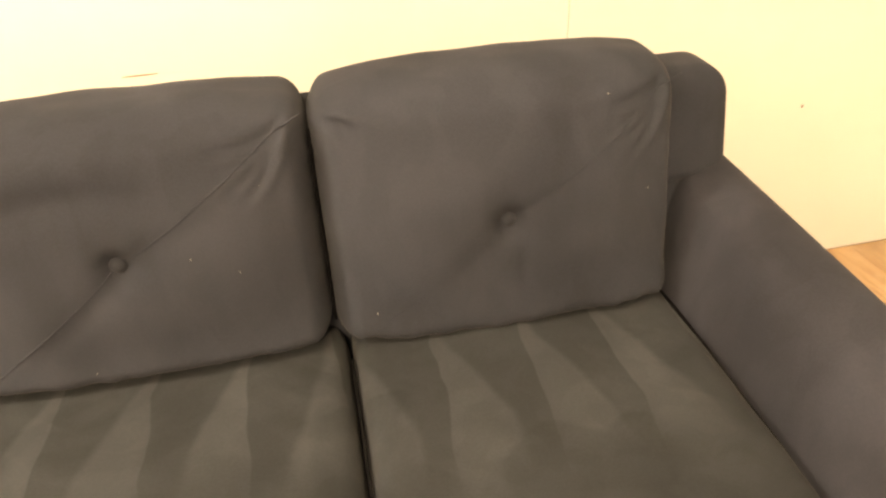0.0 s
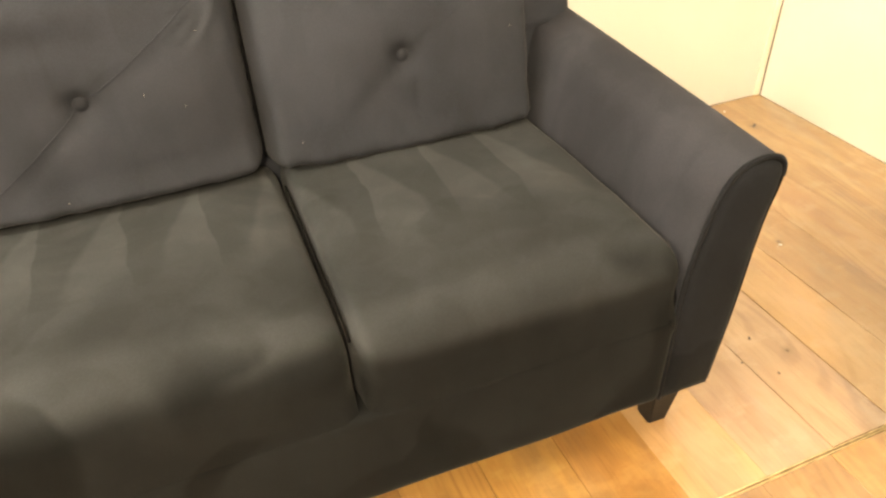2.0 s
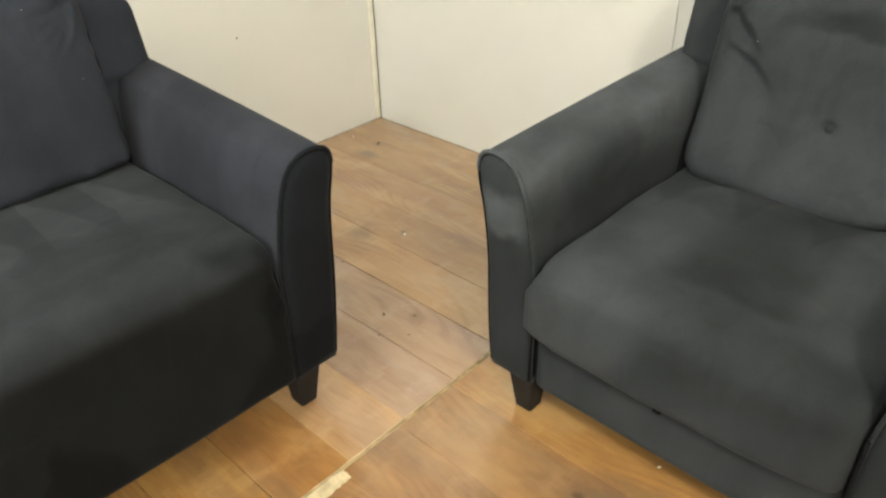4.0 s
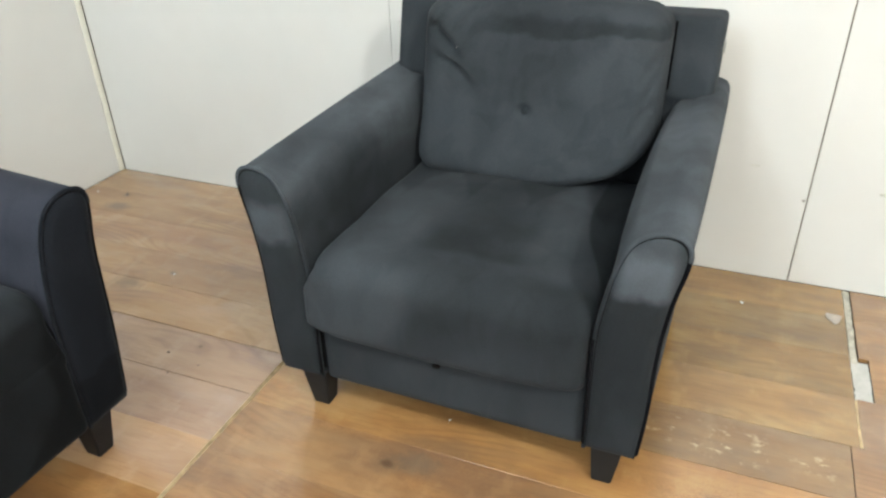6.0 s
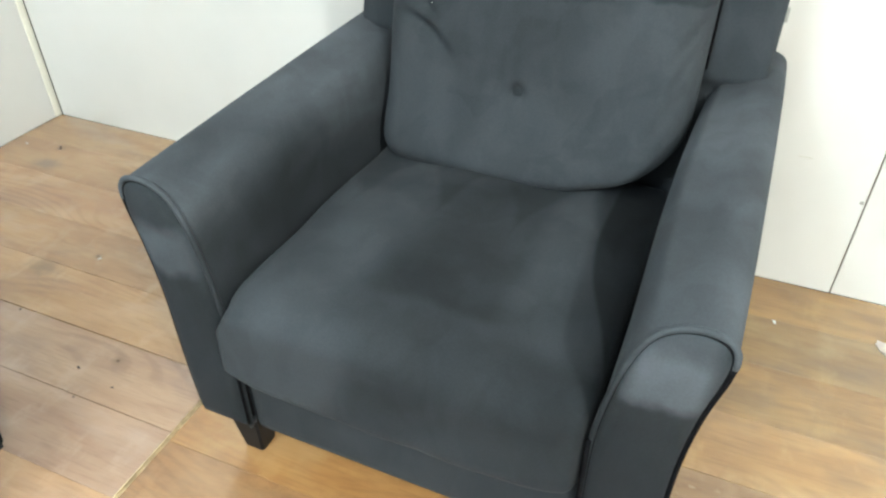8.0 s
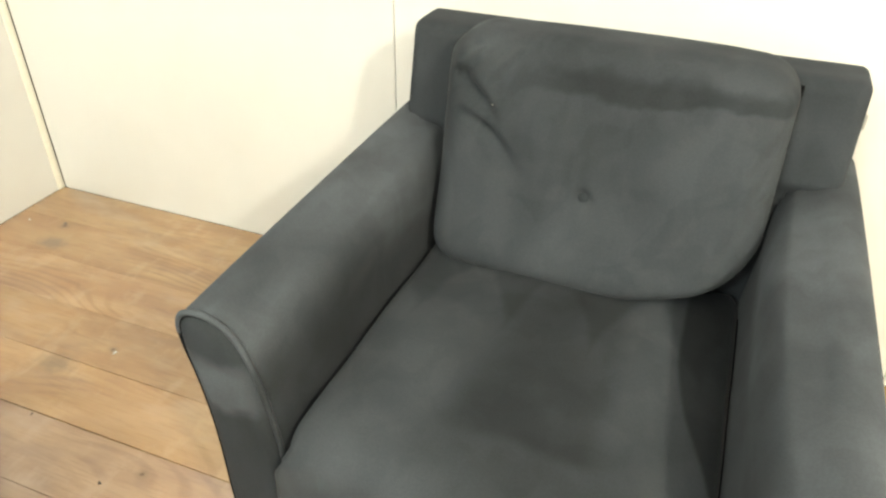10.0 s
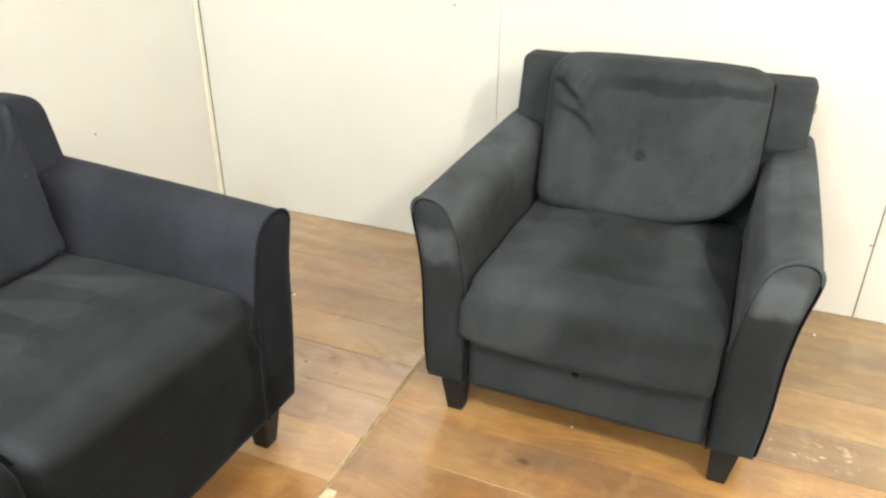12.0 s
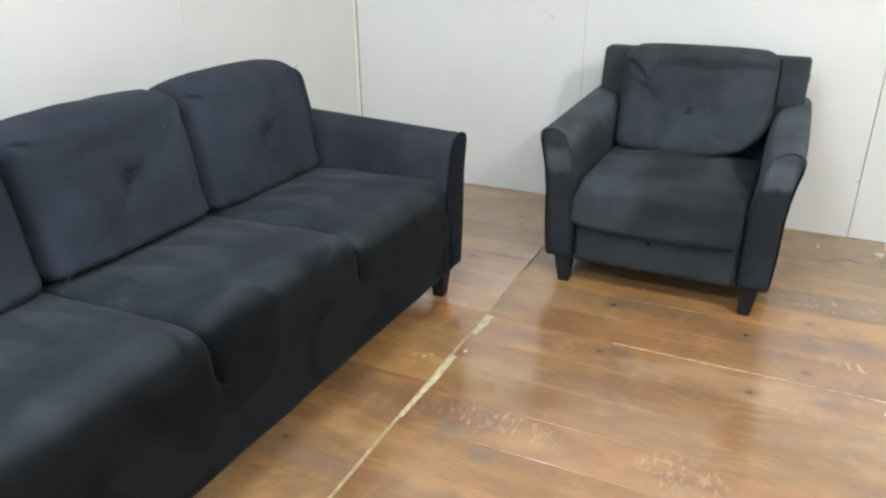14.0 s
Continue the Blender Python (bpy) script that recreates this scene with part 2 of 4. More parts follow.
def plank_material(name, tint, calm=1.0):
    m, nt, b = material(name, 0.3, 1.0)
    info = nt.nodes.new("ShaderNodeObjectInfo")
    rnd = info.outputs["Random"]
    tc = nt.nodes.new("ShaderNodeTexCoord")
    shift = nt.nodes.new("ShaderNodeCombineXYZ")
    nt.links.new(calc(nt, "MULTIPLY", rnd, 37.0), shift.inputs[0])
    nt.links.new(calc(nt, "MULTIPLY", rnd, 91.0), shift.inputs[1])
    add = nt.nodes.new("ShaderNodeVectorMath")
    nt.links.new(tc.outputs["Object"], add.inputs[0])
    nt.links.new(shift.outputs[0], add.inputs[1])
    co = add.outputs[0]
    broad = noise_of(nt, co, 3.2, 4, 0.55, (3.2, 0.8, 1))
    grain = noise_of(nt, co, 9, 4, 0.6, (7, 0.5, 1))
    hair = noise_of(nt, co, 45, 4, 0.65, (5, 0.22, 1))
    c = mixed(nt, smooth(nt, broad, 0.3, 0.72), (0.35, 0.200, 0.097, 1), (0.46, 0.285, 0.143, 1))
    c = mixed(nt, smooth(nt, grain, 0.45, 0.78, 0.0, 0.26 * calm), c, (0.20, 0.118, 0.06, 1))
    c = mixed(nt, smooth(nt, hair, 0.48, 0.70, 0.0, 0.24), c, (0.15, 0.078, 0.038, 1))
    pos = nt.nodes.new("ShaderNodeNewGeometry").outputs["Position"]
    # how far a place lies from a mark on the floor
    wob = noise_of(nt, pos, 45, 3)

    def spot(x, y, rx, ry):
        mp = nt.nodes.new("ShaderNodeMapping")
        mp.inputs["Location"].default_value = (-x / rx, -y / ry, 0)
        mp.inputs["Scale"].default_value = (1 / rx, 1 / ry, 0)
        nt.links.new(pos, mp.inputs[0])
        length = nt.nodes.new("ShaderNodeVectorMath")
        length.operation = "LENGTH"
        nt.links.new(mp.outputs[0], length.inputs[0])
        return calc(nt, "ADD", length.outputs["Value"], calc(nt, "MULTIPLY_ADD", wob, 1.2, -0.6))

    # cathedral grain: bowed lines that follow a slow swell along the board and bend round the knots
    split = nt.nodes.new("ShaderNodeSeparateXYZ")
    nt.links.new(co, split.inputs[0])
    swell = noise_of(nt, co, 2.4, 1.5, 0.45, (1.3, 0.32, 1))
    near = 0.0
    for x, y in KNOTS[:6]:
        near = calc(nt, "MAXIMUM", near, smooth(nt, spot(x, y, 0.062, 0.17), -0.2, 1.5, 1.0, 0.0))
    phase = calc(nt, "ADD", calc(nt, "MULTIPLY", split.outputs[0], 210.0), calc(nt, "MULTIPLY", swell, 190.0))
    phase = calc(nt, "ADD", phase, calc(nt, "MULTIPLY", near, 55.0))
    lines = calc(nt, "MULTIPLY_ADD", calc(nt, "SINE", phase), 0.5, 0.5)
    rings = calc(nt, "MULTIPLY", smooth(nt, lines, 0.45, 1.0), smooth(nt, noise_of(nt, co, 3.0, 2, 0.5, (2.0, 0.7, 1)), 0.46, 0.64, 0.02, 0.27))
    rings = calc(nt, "MAXIMUM", rings, calc(nt, "MULTIPLY", smooth(nt, lines, 0.35, 0.9), calc(nt, "MULTIPLY", near, 0.42)))
    c = mixed(nt, rings, c, (0.19, 0.105, 0.055, 1))
    # long cloudy patches that run on from board to board
    c = mixed(nt, smooth(nt, noise_of(nt, pos, 2.6, 4, 0.6, (2.0, 0.75, 1)), 0.47, 0.64, 0.0, 0.55 * calm), c, (0.215, 0.145, 0.112, 1))
    c = mixed(nt, smooth(nt, noise_of(nt, pos, 2.1, 4, 0.6, (1.8, 0.8, 1)), 0.49, 0.66, 0.0, 0.6), c, (0.48, 0.345, 0.215, 1))
    c = mixed(nt, smooth(nt, noise_of(nt, pos, 5.0, 3, 0.6, (2.2, 0.7, 1)), 0.54, 0.72, 0.0, 0.28 * calm), c, (0.20, 0.135, 0.10, 1))
    c = mixed(nt, smooth(nt, noise_of(nt, pos, 7.0, 5, 0.65, (1.4, 0.8, 1)), 0.47, 0.66, 0.0, 0.30 * calm), c, (0.235, 0.135, 0.075, 1))
    c = mixed(nt, smooth(nt, noise_of(nt, pos, 9.0, 5, 0.65, (0.8, 1.3, 1)), 0.52, 0.68, 0.0, 0.28), c, (0.52, 0.36, 0.21, 1))
    # greyer and rosier boards among the orange ones
    tone = nt.nodes.new("ShaderNodeValToRGB")
    tone.color_ramp.interpolation = "CONSTANT"
    stops = [(0.0, (1.0, 0.95, 0.86)), (0.22, (0.92, 0.92, 0.95)), (0.45, (1.04, 0.97, 0.86)), (0.62, (0.86, 0.82, 0.80)), (0.8, (1.0, 0.94, 0.94))]
    while len(tone.color_ramp.elements) < len(stops):
        tone.color_ramp.elements.new(0.5)
    for e, (at, col) in zip(tone.color_ramp.elements, stops):
        e.position, e.color = at, (*col, 1)
    nt.links.new(rnd, tone.inputs[0])
    c = mixed(nt, 1.0, c, tone.outputs[0], "MULTIPLY")
    c = mixed(nt, 1.0, c, info.outputs["Color"], "MULTIPLY")
    c = mixed(nt, 1.0, c, (*tint, 1), "MULTIPLY")
    # single knots, smudges and chipped places, where they lie on the floor
    for i, (x, y) in enumerate(KNOTS):
        size = (1.0, 0.75, 0.6, 0.85)[i % 4] * (0.5 if y > -1.2 and x > -1.0 else 1.0)
        d = spot(x, y, 0.013 * size, 0.017 * size)
        c = mixed(nt, smooth(nt, d, 0.6, 3.4, 0.38, 0.0), c, (0.165, 0.112, 0.07, 1))
        c = mixed(nt, smooth(nt, d, 0.3, 1.3, 0.8, 0.0), c, (0.085, 0.05, 0.03, 1))
    for x, y in SMUDGES:
        c = mixed(nt, smooth(nt, spot(x, y, 0.03, 0.05), 0.2, 1.5, 0.50, 0.0), c, (0.105, 0.088, 0.072, 1))
    across = calc(nt, "MULTIPLY", smooth(nt, noise_of(nt, pos, 46, 4, 0.65, (0.5, 1.5, 1)), 0.50, 0.60), smooth(nt, noise_of(nt, pos, 14, 2), 0.34, 0.48))
    lengthwise = calc(nt, "MULTIPLY", smooth(nt, noise_of(nt, pos, 34, 4, 0.65, (1.5, 0.75, 1)), 0.52, 0.60), smooth(nt, noise_of(nt, pos, 15, 2), 0.44, 0.56))
    for i, (x, y, rx, ry) in enumerate(CHIPPED):
        chip = lengthwise if i == 2 else across
        c = mixed(nt, calc(nt, "MULTIPLY", smooth(nt, spot(x, y, rx, ry), 0.5, 1.1, (0.26, 0.20, 0.55, 0.7, 0.7)[i], 0.0), chip), c, (0.56, 0.42, 0.25, 1))
    nt.links.new(c, b.inputs["Base Color"])
    nt.links.new(smooth(nt, noise_of(nt, co, 6, 4), 0.3, 0.7, 0.16, 0.27), b.inputs["Roughness"])
    b.inputs["Coat Weight"].default_value = 0.45
    b.inputs["Coat Roughness"].default_value = 0.14
    bump(nt, b, grain, 0.12, 0.0015)
    return m


def plain(name, colour, rough=0.5, spec=0.5, spread=0.12, scale=12.0, relief=0.0):
    m, nt, b = material(name, rough, spec)
    co = nt.nodes.new("ShaderNodeTexCoord").outputs["Object"]
    n = calc(nt, "MULTIPLY", smooth(nt, noise_of(nt, co, scale, 4), 0.3, 0.7, 1 - spread, 1 + spread), smooth(nt, noise_of(nt, co, scale * 9, 3), 0.3, 0.7, 1 - spread / 2, 1 + spread / 2))
    sc = nt.nodes.new("ShaderNodeVectorMath")
    sc.operation = "SCALE"
    sc.inputs[0].default_value = colour
    nt.links.new(n, sc.inputs["Scale"])
    nt.links.new(sc.outputs[0], b.inputs["Base Color"])
    if relief:
        bump(nt, b, noise_of(nt, co, scale * 9, 3), 0.5, relief)
    return m


def wall_material():
    m, nt, b = material("white_wall_board", 0.38, 0.45)
    co = nt.nodes.new("ShaderNodeTexCoord").outputs["Object"]
    c = mixed(nt, smooth(nt, noise_of(nt, co, 1.6, 4, 0.6), 0.35, 0.7), (0.628, 0.619, 0.608, 1), (0.598, 0.589, 0.577, 1))
    scuff = calc(nt, "MULTIPLY", smooth(nt, noise_of(nt, co, 3.5, 2), 0.60, 0.70), smooth(nt, noise_of(nt, co, 26, 4, 0.6, (0.5, 0.5, 2.2)), 0.60, 0.68))
    c = mixed(nt, calc(nt, "MULTIPLY", scuff, 0.22), c, (0.55, 0.54, 0.50, 1))
    nt.links.new(c, b.inputs["Base Color"])
    nt.links.new(smooth(nt, noise_of(nt, co, 5, 3), 0.3, 0.7, 0.32, 0.46), b.inputs["Roughness"])
    bump(nt, b, noise_of(nt, co, 2.2, 2), 0.12, 0.01)
    return m


PLANK = plank_material("worn_orange_laminate", (0.82, 0.80, 0.755))
PLANK_PALE = plank_material("worn_pale_laminate", (0.96, 1.04, 1.20), 0.55)
WALL = wall_material()
TRIM = plain("white_plastic_trim", (0.78, 0.77, 0.74), 0.35, 0.5, 0.04)
CREAM = plain("cream_plastic", (0.74, 0.72, 0.64), 0.35, 0.5, 0.05)
JOINT = plain("dark_joint", (0.17, 0.13, 0.09), 0.9, 0.2)
SUBFLOOR = plain("dark_subfloor", (0.11, 0.07, 0.04), 0.9, 0.2, 0.2, 20)
RAW_EDGE = plain("raw_board_edge", (0.47, 0.35, 0.205), 0.75, 0.3, 0.25, 40, 0.001)
FILLER = plain("pale_filler", (0.45, 0.37, 0.25), 0.8, 0.3, 0.18, 40, 0.001)
GRIT = plain("gritty_pale_filler", (0.40, 0.375, 0.32), 0.9, 0.2, 0.25, 35, 0.002)
BARE = plain("bare_white_screed", (0.46, 0.45, 0.43), 0.85, 0.2, 0.08, 30, 0.001)
BLACK_WOOD = plain("black_wood", (0.008, 0.008, 0.009), 0.55, 0.25, 0.25, 30)
# black for strands and piping that stand in for shade
SHADE_BLACK = plain("shade_black", (0.004, 0.004, 0.005), 0.95, 0.05, 0.2, 30)
DUST_COVER = plain("dust_cover", (0.008, 0.006, 0.006), 0.95, 0.1, 0.2, 30)
PAINT = plain("white_ceiling_paint", (0.80, 0.79, 0.76), 0.8, 0.3, 0.03, 3)
SPECK_DARK = plain("dark_speck", (0.06, 0.045, 0.035), 0.8, 0.2)
SPECK_PALE = plain("pale_crumb", (0.58, 0.54, 0.48), 0.8, 0.2)
PAPER = plain("dusty_paper", (0.40, 0.35, 0.31), 0.8, 0.2, 0.15, 60)
LINT = plain("grey_lint", (0.28, 0.28, 0.27), 0.9, 0.1)
STEEL = plain("dull_screw", (0.25, 0.24, 0.22), 0.5, 0.5)
SMEAR = plain("grey_smear", (0.55, 0.54, 0.50), 0.6, 0.3, 0.15, 40)

# ---- building helpers ----
def mesh_of(bm, name, mat, flat=False):
    bmesh.ops.recalc_face_normals(bm, faces=bm.faces)
    for f in bm.faces:
        f.smooth = not flat
    me = bpy.data.meshes.new(name)
    bm.to_mesh(me)
    bm.free()
    me.materials.append(mat)
    return me


def part(name, bm, mat, parent, label="", flat=False):
    ob = new(name, mesh_of(bm, name, mat, flat))
    ob.parent = parent
    return tagged(ob, label)


def box_bm(x0, x1, y0, y1, z0, z1, bevel=0.0, segments=2):
    bm = bmesh.new()
    bmesh.ops.create_cube(bm, size=1.0)
    for v in bm.verts:
        v.co = ((x0 + x1) / 2 + v.co.x * (x1 - x0), (y0 + y1) / 2 + v.co.y * (y1 - y0), (z0 + z1) / 2 + v.co.z * (z1 - z0))
    if bevel:
        bmesh.ops.bevel(bm, geom=bm.edges[:], offset=bevel, segments=segments, affect="EDGES", profile=0.5)
    return bm


def soft_box(x0, x1, y0, y1, z0, z1, r, step=0.018, warp=None):
    """A rounded box with an even net of faces; r: the radii along x, y and z. warp moves each point."""
    lo, hi = Vector((x0, y0, z0)), Vector((x1, y1, z1))
    mid, half, rad = (lo + hi) / 2, (hi - lo) / 2, Vector(r)
    counts = [max(4, round(2 * h / step)) for h in half]
    bm, seen = bmesh.new(), {}

    def vert(key):
        if key not in seen:
            p = Vector([(2 * k / n - 1) * h for k, n, h in zip(key, counts, half)])
            inner = Vector([max(-(h - q), min(h - q, c)) for c, h, q in zip(p, half, rad)])
            d = Vector([(a - b) / q for a, b, q in zip(p, inner, rad)])
            d.normalize()
            p = mid + inner + Vector([a * q for a, q in zip(d, rad)])
            seen[key] = bm.verts.new(warp(p) if warp else p)
        return seen[key]

    for axis in range(3):
        a, b = [i for i in range(3) if i != axis]
        for end in (0, counts[axis]):
            for i in range(counts[a]):
                for j in range(counts[b]):
                    quad = []
                    for di, dj in ((0, 0), (1, 0), (1, 1), (0, 1)):
                        key = [0, 0, 0]
                        key[axis], key[a], key[b] = end, i + di, j + dj
                        quad.append(vert(tuple(key)))
                    bm.faces.new(quad)
    return bm


def tube(points, r, sides=6):
    bm, rings = bmesh.new(), []
    for i, p in enumerate(points):
        d = (points[min(i + 1, len(points) - 1)] - points[max(i - 1, 0)]).normalized()
        side = d.cross(Vector((0, 1, 0)))
        side = side.normalized() if side.length > 1e-4 else Vector((1, 0, 0))
        up = side.cross(d).normalized()
        rings.append([bm.verts.new(p + r * (math.cos(k * math.tau / sides) * side + math.sin(k * math.tau / sides) * up)) for k in range(sides)])
    for a, b in zip(rings, rings[1:]):
        for k in range(sides):
            bm.faces.new((a[k], a[(k + 1) % sides], b[(k + 1) % sides], b[k]))
    bm.faces.new(rings[0])
    bm.faces.new(rings[-1])
    return bm


def gauss(d2, s):
    return math.exp(-d2 / (2 * s * s))


# ---- upholstered furniture: width along x, front at y = 0, the back at +y ----
ARM_PROFILE = [(0.0, 0.115), (0.0, 0.30), (0.001, 0.38), (0.010, 0.45), (0.024, 0.52), (0.045, 0.575), (0.075, 0.597),
               (0.105, 0.602), (0.129, 0.594), (0.139, 0.574), (0.135, 0.535), (0.126, 0.49), (0.121, 0.43), (0.115, 0.30), (0.105, 0.19), (0.097, 0.115)]


def arm_outline():
    """The arm's cross-section, smoothed but for its foot."""
    pts = [Vector((x, 0, z)) for x, z in ARM_PROFILE]
    for _ in range(2):
        out = [pts[0]]
        for a, b in zip(pts, pts[1:]):
            out += [a.lerp(b, 0.25), a.lerp(b, 0.75)]
        pts = out + [pts[-1]]
    return pts


def arm_rise(z, y, rise):
    return z + max(0.0, z - 0.115) * rise * y / 0.48


def arm_parts(thing, inner, sign, depth, rubbed, rise, cover, flare):
    """One flared arm: body, padded front panel and the piping round it. inner: x of the seat's side."""
    line = [Vector((p.x * (1 + flare * max(0.0, p.x - 0.06) / 0.077), 0, p.z)) for p in arm_outline()]
    if not flare:
        for p in line:
            p.x -= 0.009 * gauss((p.z - 0.37) ** 2, 0.09) * (p.x > 0.06)
    cx, cz = 0.066, 0.36
    bm, rings = bmesh.new(), []
    stations = [0.004, 0.012, 0.03] + [0.03 + (depth - 0.03) * k / 9 for k in range(1, 10)]
    for y in stations:
        inset = 0.006 if y < 0.01 else 0.0
        ring = []
        for p in line:
            x = p.x + (cx - p.x) * inset / 0.07
            swell = max(0.0, math.sin(math.pi * min(1.0, y / depth))) ** 0.5
            bow = 0.004 * swell if p.x > 0.06 else -swell * (0.002 + (0.006 if rise > 0.036 else 0.024) * gauss((p.z - 0.56) ** 2, 0.05))
            ring.append(bm.verts.new((sign * (inner + x + bow), y, arm_rise(p.z - inset * (p.z > 0.5), y, rise))))
        rings.append(ring)
    for a, b in zip(rings, rings[1:]):
        for k in range(len(a)):
            bm.faces.new((a[k], a[(k + 1) % len(a)], b[(k + 1) % len(b)], b[k]))
    bm.faces.new(rings[0])
    bm.faces.new(rings[-1])
    arm = part("arm", bm, cover, thing)
    # padded front
    bm, rings = bmesh.new(), []
    for scale, y in ((0.985, 0.012), (0.955, 0.001), (0.85, -0.006), (0.65, -0.010), (0.4, -0.011), (0.15, -0.011)):
        rings.append([bm.verts.new((sign * (inner + cx + (p.x - cx) * scale), y, cz + (p.z - cz) * (1 - (1 - scale) * (0.35 if scale > 0.6 else 0.9)))) for p in line])
    for a, b in zip(rings, rings[1:]):
        for k in range(len(a)):
            bm.faces.new((a[k], a[(k + 1) % len(a)], b[(k + 1) % len(b)], b[k]))
    bm.faces.new(rings[-1])
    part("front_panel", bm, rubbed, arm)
    turn = next(i for i, p in enumerate(line) if p.x > 0.115 and p.z < 0.56)
    part("piping", tube([Vector((sign * (inner + p.x), 0.002, p.z)) for p in line[:turn + 1]], 0.0046), rubbed if flare else cover, arm)
    # the outer half of the piping is coloured black for its shade
    part("piping", tube([Vector((sign * (inner + p.x), 0.002, p.z)) for p in line[turn:-2]], 0.0030 if flare else 0.0040), SHADE_BLACK, arm, "piping along the outer edge, blackened for its shade")
    # a black strand paints the shade of the groove inside the piping
    groove = [Vector((sign * (inner + cx + (p.x - cx) * 0.945), 0.0005, cz + (p.z - cz) * 0.981)) for p in line]
    part("groove_shade", tube(groove, 0.0016), SHADE_BLACK, arm, "black strand for the shade in the groove beside the piping")
    return arm


def leg_bm(x, y, sign):
    bm = bmesh.new()
    bmesh.ops.create_cube(bm, size=1.0)
    for v in bm.verts:
        low = v.co.z < 0
        w = 0.040 if low else 0.066
        v.co = (x + sign * (0.0 if low else 0.006) + v.co.x * w, y + (0.0 if low else 0.002) + v.co.y * w, 0.0 if low else 0.122)
    bmesh.ops.bevel(bm, geom=bm.edges[:], offset=0.003, segments=2, affect="EDGES")
    return bm


def frame_parts(thing, seat_half, depth, wing, wing_round, wing_y, rise, panel, cover, top):
    """What chair and sofa share: two arms, the back frame, the rail below the seat, the base and four legs."""
    half = seat_half + wing
    for sign in (-1, 1):
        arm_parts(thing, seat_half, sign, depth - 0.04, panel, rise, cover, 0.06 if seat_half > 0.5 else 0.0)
        for y in (0.052, depth - 0.07):
            part("leg", leg_bm(sign * (seat_half + 0.036), y, sign), BLACK_WOOD, thing, "tapered black wooden leg", True)

    def lean(p):
        p = p.copy()
        step = max(0.0, min(1.0, ((0.612 if seat_half > 0.5 else 0.602) - p.z) / 0.014))
        p.x -= math.copysign(0.014, p.x) * step * (abs(p.x) > half - 0.08)
        if seat_half < 0.5:
            p.z -= (0.004 if p.x < 0 else 0.010) * max(0.0, min(1.0, (p.z - 0.60) / 0.05))
        p.y += max(0.0, p.z - 0.42) * 0.24 + (0.016 * step if p.y < wing_y + 0.05 else 0.0)
        return p

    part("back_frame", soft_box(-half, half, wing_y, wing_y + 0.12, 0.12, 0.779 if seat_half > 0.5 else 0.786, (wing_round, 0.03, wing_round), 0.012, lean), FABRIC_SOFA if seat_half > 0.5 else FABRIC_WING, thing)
    # added black strands stand in for the shade beside the seat
    for sign in (-1, 1):
        line = [(0.012, 0.135), (0.012, top - 0.085), (0.03, top - 0.036), (0.07, top - 0.016), (0.2, top - 0.006), (0.4, top - 0.006), (0.52, top - 0.010), (0.56, top - 0.014)]
        part("gap_shade", tube([Vector((sign * (seat_half - 0.002), y, z)) for y, z in line], 0.0021, 8), SHADE_BLACK, thing, "black strand for the shade in the gap beside the seat")
    part("base", box_bm(-seat_half - 0.05, seat_half + 0.05, 0.07, 0.70, 0.112, 0.30, 0.004), DUST_COVER, thing, "dark cloth underside")


def button_bm(x, y, z, r=0.0135):
    bm = bmesh.new()
    bmesh.ops.create_uvsphere(bm, u_segments=16, v_segments=10, radius=r)
    for v in bm.verts:
        v.co = (x + v.co.x, y + v.co.y * 0.55, z + v.co.z)
    return bm


def wrinkle(x, z, cx, cz, angle, length, width, depth):
    """One crease of a cushion's cover: how far it sinks at (x, z)."""
    dx, dz = x - cx, z - cz
    a = dx * math.cos(angle) + dz * math.sin(angle)
    b = -dx * math.sin(angle) + dz * math.cos(angle)
    b += 0.12 * a * a / max(length, 0.01)
    return depth * math.exp(-(a / length) ** 2) * (math.exp(-(b / width) ** 2) - 0.6 * math.exp(-((b - 1.8 * width) / width) ** 2))


